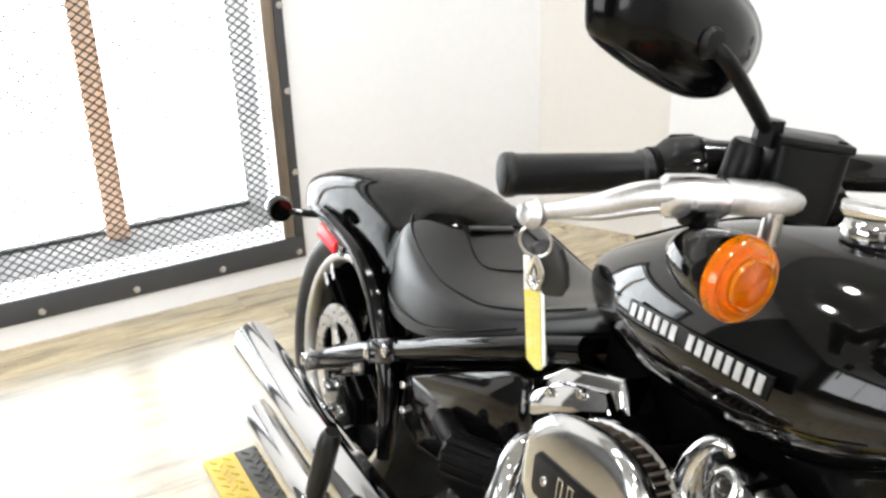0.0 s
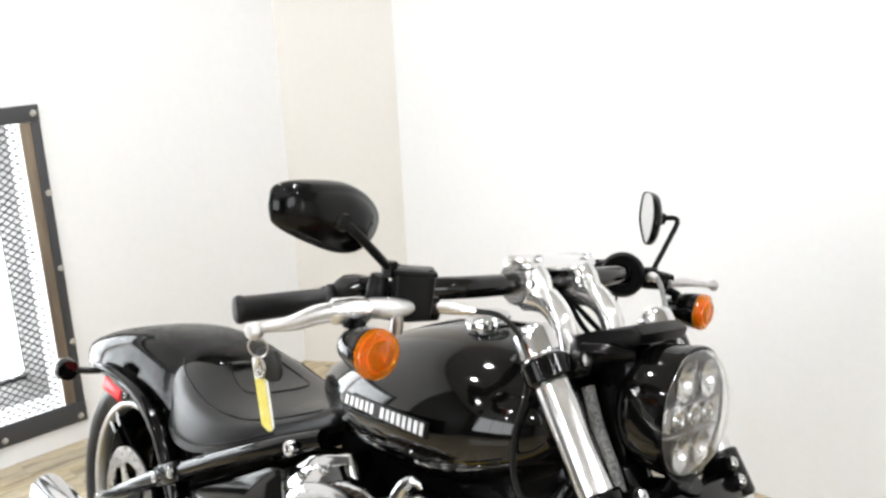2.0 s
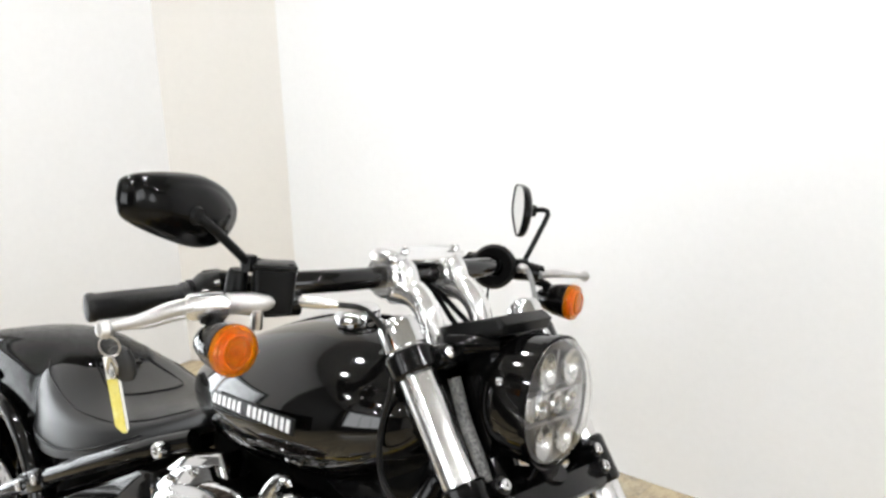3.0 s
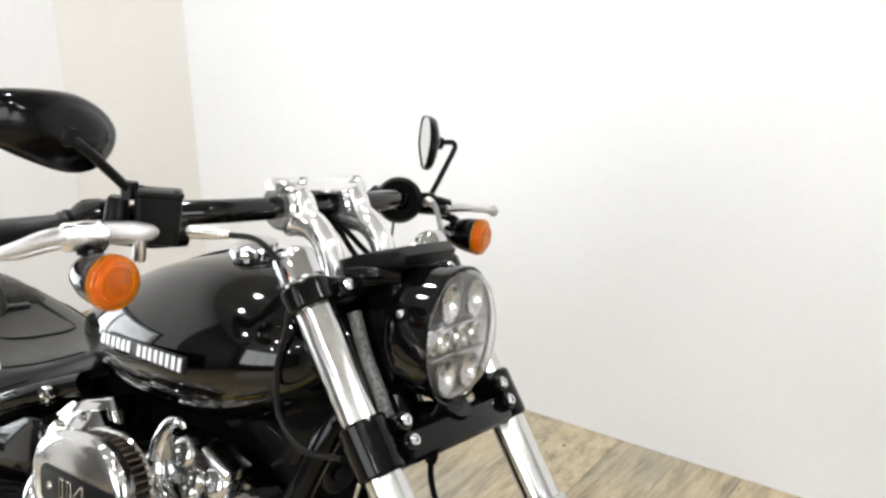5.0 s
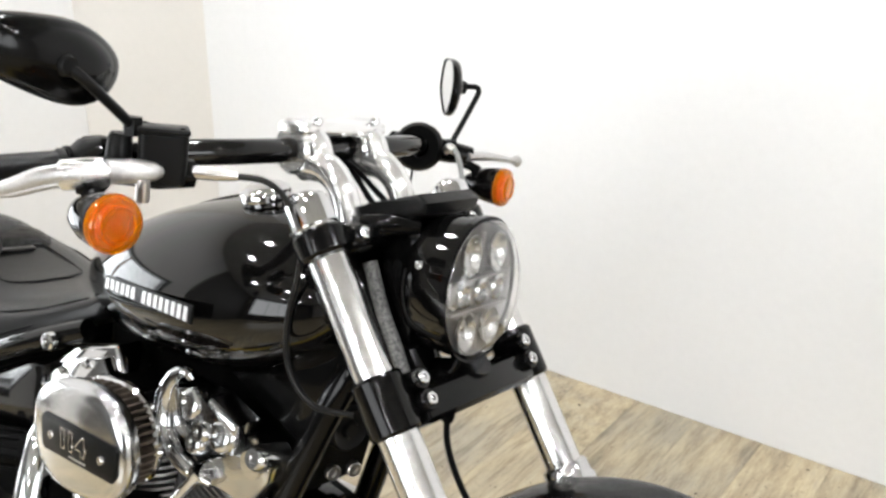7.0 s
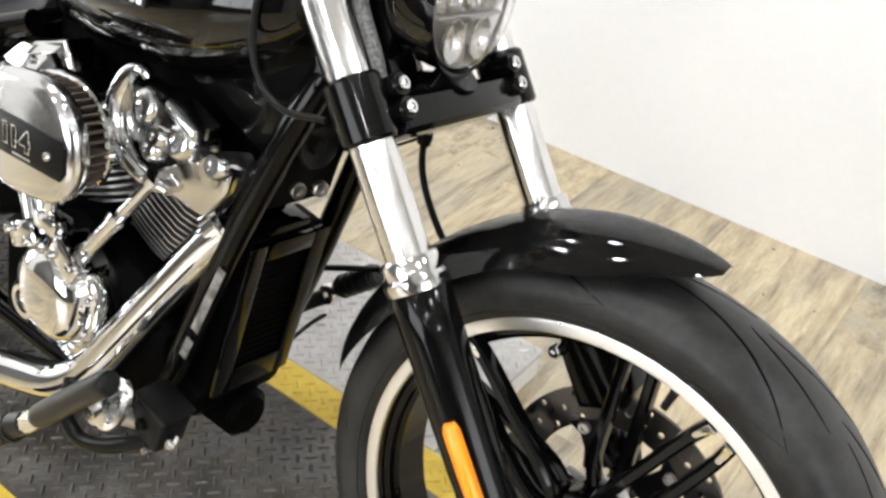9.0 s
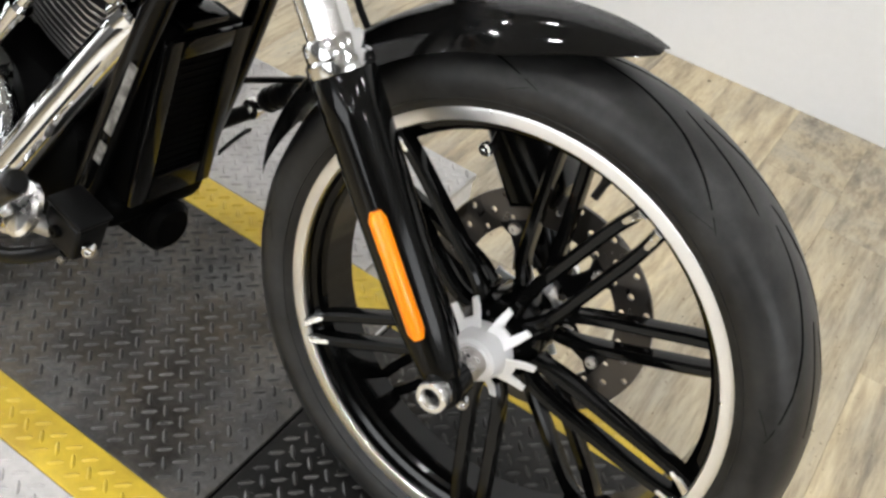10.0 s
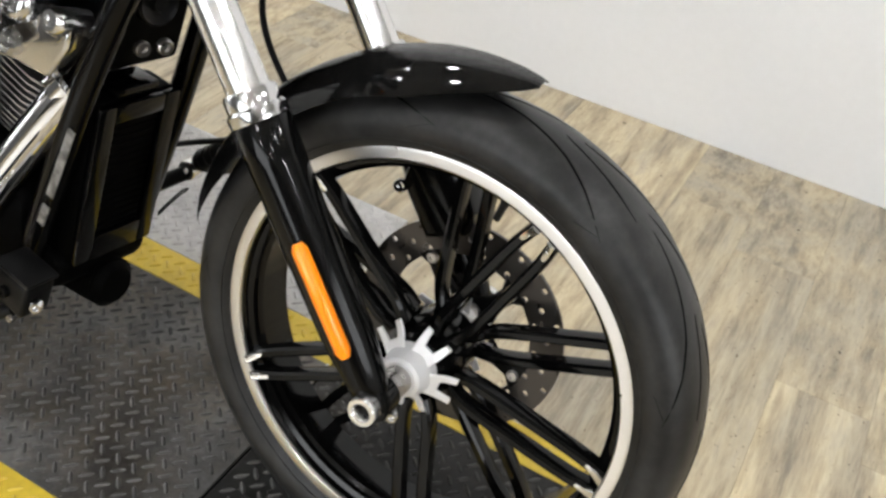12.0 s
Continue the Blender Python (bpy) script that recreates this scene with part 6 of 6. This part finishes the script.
for x, z, wide, tall in ((-0.030, 0.041, 0.019, 0.022), (0.030, 0.041, 0.019, 0.022), (-0.028, -0.044, 0.019, 0.021), (0.028, -0.044, 0.019, 0.021)):
    part("reflector", moved(lathe([(0.10, 0.0), (0.45, 0.0015), (0.80, 0.006), (1.0, 0.0115), (1.05, 0.0115), (0.85, 0.004), (0.10, -0.003)], 32, True), HM @ Matrix.Translation((x, 0, z)) @ Matrix.Diagonal((wide, 1, tall, 1))), REFLECTOR, lamp_, "bright reflector bowl")
tray = part("projector_tray", moved(box(-0.062, 0.062, -0.003, 0.006, -0.017, 0.013, 0.003), HM), REFLECTOR, lamp_, "bright strip with three small projectors")
for x in (-0.038, 0.0, 0.038):
    part("projector", moved(lathe([(0.0, 0.017), (0.006, 0.0155), (0.0105, 0.011), (0.0115, 0.006), (0.0, 0.006)], 24), HM @ Matrix.Translation((x, 0, -0.002))), GLASS, tray)
    part("projector_ring", moved(lathe([(0.0118, 0.005), (0.0145, 0.006), (0.0145, 0.010), (0.0118, 0.012)], 24, True), HM @ Matrix.Translation((x, 0, -0.002))), CHROME, tray)
for z in (0.0155, -0.0195):
    part("divider", moved(box(-0.066, 0.066, -0.003, 0.012, z - 0.0015, z + 0.0015, 0.0008), HM), DARKCHROME, lamp_)
for z0, z1 in ((0.018, 0.070), (-0.068, -0.022)):
    part("divider", moved(box(-0.003, 0.003, -0.003, 0.008, z0, z1 - 0.006, 0.0008), HM), DARKCHROME, lamp_)
part("lens_rim", moved(lathe([(0.0790, 0.0098), (0.0818, 0.0098), (0.0818, 0.0108), (0.0790, 0.0108)], 64, True), HM), BLACK, lamp_, "thin black lens rim")
for sx in (-1, 1):
    part("lamp_bolt", moved(bolt(0.005, 0.004), HM @ Matrix.Translation((sx * 0.079, -0.03, 0.03)) @ Matrix.Rotation(radians(90 * sx), 4, "Z")), CHROME, lamp_)
part("lamp_bracket", moved(tube([(-0.30, 0.004, 0.800), (-0.315, 0.004, 0.775), (-0.34, 0.004, 0.76)], [0.026, 0.024, 0.03], 14, 4), FB), BLACK, lamp_)
part("lamp_bracket", moved(box(-0.42, -0.36, -0.05, 0.06, 0.80, 0.95, 0.012), FB), BLACK, lamp_)
part("lamp_strip", moved(box(-0.404, -0.392, -0.0425, -0.0385, 0.888, 0.916, 0.001), FB), POLISHED, lamp_, "bright bracket edge")
part("wire_loom", moved(tube([(-0.425, -0.06, 0.90), (-0.398, -0.062, 0.849), (-0.370, -0.062, 0.806), (-0.352, -0.06, 0.77)], 0.009, 10, 5), FB), LOOM, bike, "grey braided wiring loom")
part("fork_line", moved(tube([(-0.355, 0.045, 0.765), (-0.360, 0.050, 0.720), (-0.357, 0.050, 0.692), (-0.353, 0.050, 0.662), (-0.341, 0.050, 0.633), (-0.321, 0.050, 0.604), (-0.300, 0.050, 0.580)], 0.0044, 8, 6), FB), PLASTIC, bike, "black front brake line")
part("line_strap", moved(tube([(-0.396, 0.046, 0.668), (-0.374, 0.050, 0.684), (-0.352, 0.052, 0.699)], 0.0022, 6, 4), FB), SATIN, bike)
part("line_clip", moved(lathe([(0.0045, -0.008), (0.0085, -0.008), (0.0095, 0.0), (0.0085, 0.008), (0.0045, 0.008)], 14, True), FB @ aimed((-0.356, 0.050, 0.694), (0.1, 0, 1), (1, 0, 0))), PLASTIC, bike)


# indicators
def indicator(x, y, z, turn):
    m = FB @ Matrix.Translation((x, y, z)) @ Matrix.Rotation(radians(turn), 4, "Z") @ Matrix.Rotation(radians(-90), 4, "Z")
    f = part("front_indicator", moved(lathe([(0.0, -0.062), (0.010, -0.058), (0.020, -0.045), (0.027, -0.025), (0.030, -0.004), (0.030, 0.0), (0.0, 0.0)], 32), m), PAINT, bike, "black bullet indicator with amber lens")
    part("lens", moved(lathe([(0.0285, 0.0015), (0.031, 0.003), (0.031, 0.010), (0.029, 0.014), (0.026, 0.014), (0.025, 0.0155), (0.015, 0.019), (0.0, 0.020), (0.0, 0.018), (0.015, 0.017), (0.024, 0.0135), (0.0285, 0.009)], 40, True), m), AMBER, f, "ridged amber lens")
    part("bowl", moved(lathe([(0.0, 0.0012), (0.010, 0.0015), (0.020, 0.004), (0.0275, 0.0085), (0.0275, 0.0005), (0.0, 0.0005)], 32), m), ORANGEBOWL, f)
    part("bulb", moved(lathe([(0.0, 0.015), (0.005, 0.0135), (0.0075, 0.009), (0.006, 0.003), (0.0, 0.002)], 20), m), AMBER, f)
    part("lens_wall", moved(lathe([(0.0195, 0.004), (0.0195, 0.0155), (0.0210, 0.0150), (0.0210, 0.004)], 36, True), m), ORANGE, f)
    part("lens_ring", moved(lathe([(0.0165, 0.0188), (0.018, 0.0205), (0.020, 0.0185)], 32, True), m), AMBER, f)
    part("stalk", moved(tube([(x - 0.036, y, z + 0.012), (x - 0.044, y + (0.012 if y < 0 else -0.006), z + 0.022), (x - 0.056, y + (0.03 if y < 0 else -0.03), z + 0.030)], 0.0075, 10, 3), FB), BLACK, f)
    return f


indicator(-0.520, -0.360, 0.956, -2)
indicator(-0.512, 0.352, 0.953, 10)


# mirrors
def mirror(centre, normal, shape, joint, foot, bend, deep=1.0, stem=0.0058):
    """A pod of the given outline whose glass faces along normal, on a bent stem."""
    n = Vector(normal).normalized()
    m = FB @ aimed(centre, n)
    edge = [(q.x, q.z) for q in spline([(a, 0, b) for a, b in shape + shape[:1]], 3)[:-1]]
    ca, cb = sum(a for a, b in edge) / len(edge) + 0.008, sum(b for a, b in edge) / len(edge) - 0.002
    shell = []
    for y, k in ((-0.036, 0.12), (-0.0350, 0.34), (-0.0315, 0.56), (-0.0255, 0.72), (-0.0225, 0.78), (-0.0205, 0.86), (-0.0140, 0.95), (-0.004, 1.0), (0.002, 1.0), (0.006, 0.985), (0.006, 0.93), (0.003, 0.92)):
        y = y * deep if y < 0 else y
        shell.append([(ca + (a - ca) * k, y, cb + (b - cb) * k) for a, b in edge])
    pod = part("mirror", moved(loft(shell), m), MIRRORBACK, bar, "black rear-view mirror with a ridged back", sharp=60)
    part("glass", moved(loft([[(q[0] * 0.995, y, q[2] * 0.995) for q in shell[-1]] for y in (0.0028, 0.0042)]), m), MIRROR, pod, "mirror glass")
    part("stem", moved(tube([joint, *bend, foot], stem, 12, 6), FB), SATIN, pod, "bent satin black stem")
    part("socket", moved(lathe([(0.0, -0.010), (0.009, -0.009), (0.0125, 0.0), (0.0125, 0.008), (0.0, 0.008)], 20), FB @ aimed(joint, n)), SATIN, pod)
    part("socket_ring", moved(lathe([(0.0125, -0.001), (0.0148, 0.0), (0.0148, 0.005), (0.0125, 0.005)], 20, True), FB @ aimed(joint, n)), STEEL, pod)
    part("stem_nut", moved(lathe([(0.0, -0.010), (0.0105, -0.010), (0.0105, 0.010), (0.0, 0.010)], 6), FB @ aimed(foot, (0, 0, 1), (1, 0, 0))), SATIN, pod)


POD = [(-0.087, 0.013), (-0.084, 0.033), (-0.071, 0.0405), (-0.045, 0.0437), (-0.003, 0.0437), (0.030, 0.0397), (0.061, 0.0255), (0.081, 0.004), (0.079, -0.019), (0.063, -0.037), (0.040, -0.0455), (0.012, -0.0435), (-0.030, -0.0300), (-0.065, -0.0155), (-0.082, -0.004)]
mirror((-0.598, -0.384, 1.108), (-1, -0.12, 0.0), POD, (-0.566, -0.386, 1.106), (-0.567, -0.304, 1.046), [(-0.556, -0.372, 1.095), (-0.560, -0.335, 1.068)])
mirror((-0.618, 0.333, 1.100), (-0.70, -0.71, 0.05), [(-a * 0.76, b) for a, b in POD[::-1]], (-0.604, 0.345, 1.100), (-0.575, 0.292, 1.010), [(-0.592, 0.350, 1.1025), (-0.580, 0.353, 1.1035), (-0.574, 0.3525, 1.099), (-0.5735, 0.349, 1.089), (-0.5745, 0.322, 1.050), (-0.575, 0.303, 1.024)], 0.5, 0.0046)

# ---- key and tag hanging from the brake lever ----
ball = MF @ Vector((-0.635, -0.450, 0.965))
keys = thing("key_tag", "yellow paper tag and black fob hanging from the brake lever", "key ring", Matrix.Translation(ball))
part("ring", moved(lathe([(0.0125 + 0.0012 * math.cos(t), 0.0012 * math.sin(t)) for t in (2 * math.pi * k / 8 for k in range(8))], 32, True), Matrix.Translation((0.004, 0, -0.020)) @ Matrix.Rotation(radians(35), 4, "Z")), STEEL, keys, "steel split ring")
part("clip", tube([(0.004, 0, -0.032), (0.008, 0.003, -0.045), (0.006, 0.0, -0.058), (-0.002, -0.002, -0.050), (0.002, 0, -0.034)], 0.003, 10, 5), POLISHED, keys, "bright metal clip")
tagm = Matrix.Translation((0.0, 0.002, -0.034)) @ Matrix.Rotation(radians(57), 4, "Z") @ Matrix.Rotation(radians(-2), 4, "Y") @ Matrix.Diagonal((0.74, 1, 1, 1))
part("tag", moved(slab([(-0.0115, -0.028), (0.0045, -0.028), (0.0045, -0.099), (-0.0020, -0.0985), (-0.0115, -0.088)], 0.0016, 0.0004, 1), tagm), TAG, keys, "folded yellow card tag")
part("tag_head", moved(slab([(-0.0115, 0.001), (0.009, -0.001), (0.009, -0.0275), (-0.0115, -0.0275)], 0.0016, 0.0004, 1), tagm), WHITECARD, keys, "white end of the tag")
part("tag_back", moved(slab([(0.0050, -0.028), (0.009, -0.028), (0.009, -0.093), (0.0050, -0.098)], 0.0016, 0.0004, 1), tagm), WHITECARD, keys)
part("fob", moved(loft([[(w * a + sx, d * b, z) for a, b in oval(1, 1, 24, 2.6)] for z, w, d, sx in ((-0.024, 0.006, 0.004, 0.0), (-0.028, 0.012, 0.007, 0.0), (-0.042, 0.015, 0.0085, 0.002), (-0.058, 0.014, 0.008, 0.004), (-0.066, 0.009, 0.006, 0.005))]), Matrix.Translation((0.002, 0.012, 0)) @ Matrix.Rotation(radians(40), 4, "Z")), FABRIC, keys, "black remote fob")

# a rusty flake on the deck, and crumbs swept against the back wall
random.seed(3)
tagged(part("rust_flake", moved(box(-0.009, 0.009, -0.006, 0.006, 0, 0.002, 0.0008, 1), Matrix.Translation((-0.193, -0.179, 0.0026)) @ Matrix.Rotation(radians(35), 4, "Z")), RUST, label="small rusty flake lying on the deck"), category="flake")
crumbs = []
for k in range(46):
    x, y = random.uniform(-1.9, 0.9), YN - 0.03 - abs(random.gauss(0, 0.28))
    s = random.uniform(0.001, 0.003)
    crumbs.append(moved(box(-s * 1.6, s * 1.6, -s * 0.7, s * 0.7, 0, s * 0.5), Matrix.Translation((x, y, FLOOR + 0.0002)) @ Matrix.Rotation(random.uniform(0, 3.1), 4, "Z")))
tagged(part("floor_debris", joined(*crumbs), GROOVE, label="dark crumbs of dirt scattered on the floor", kind="stuff"), category="debris")
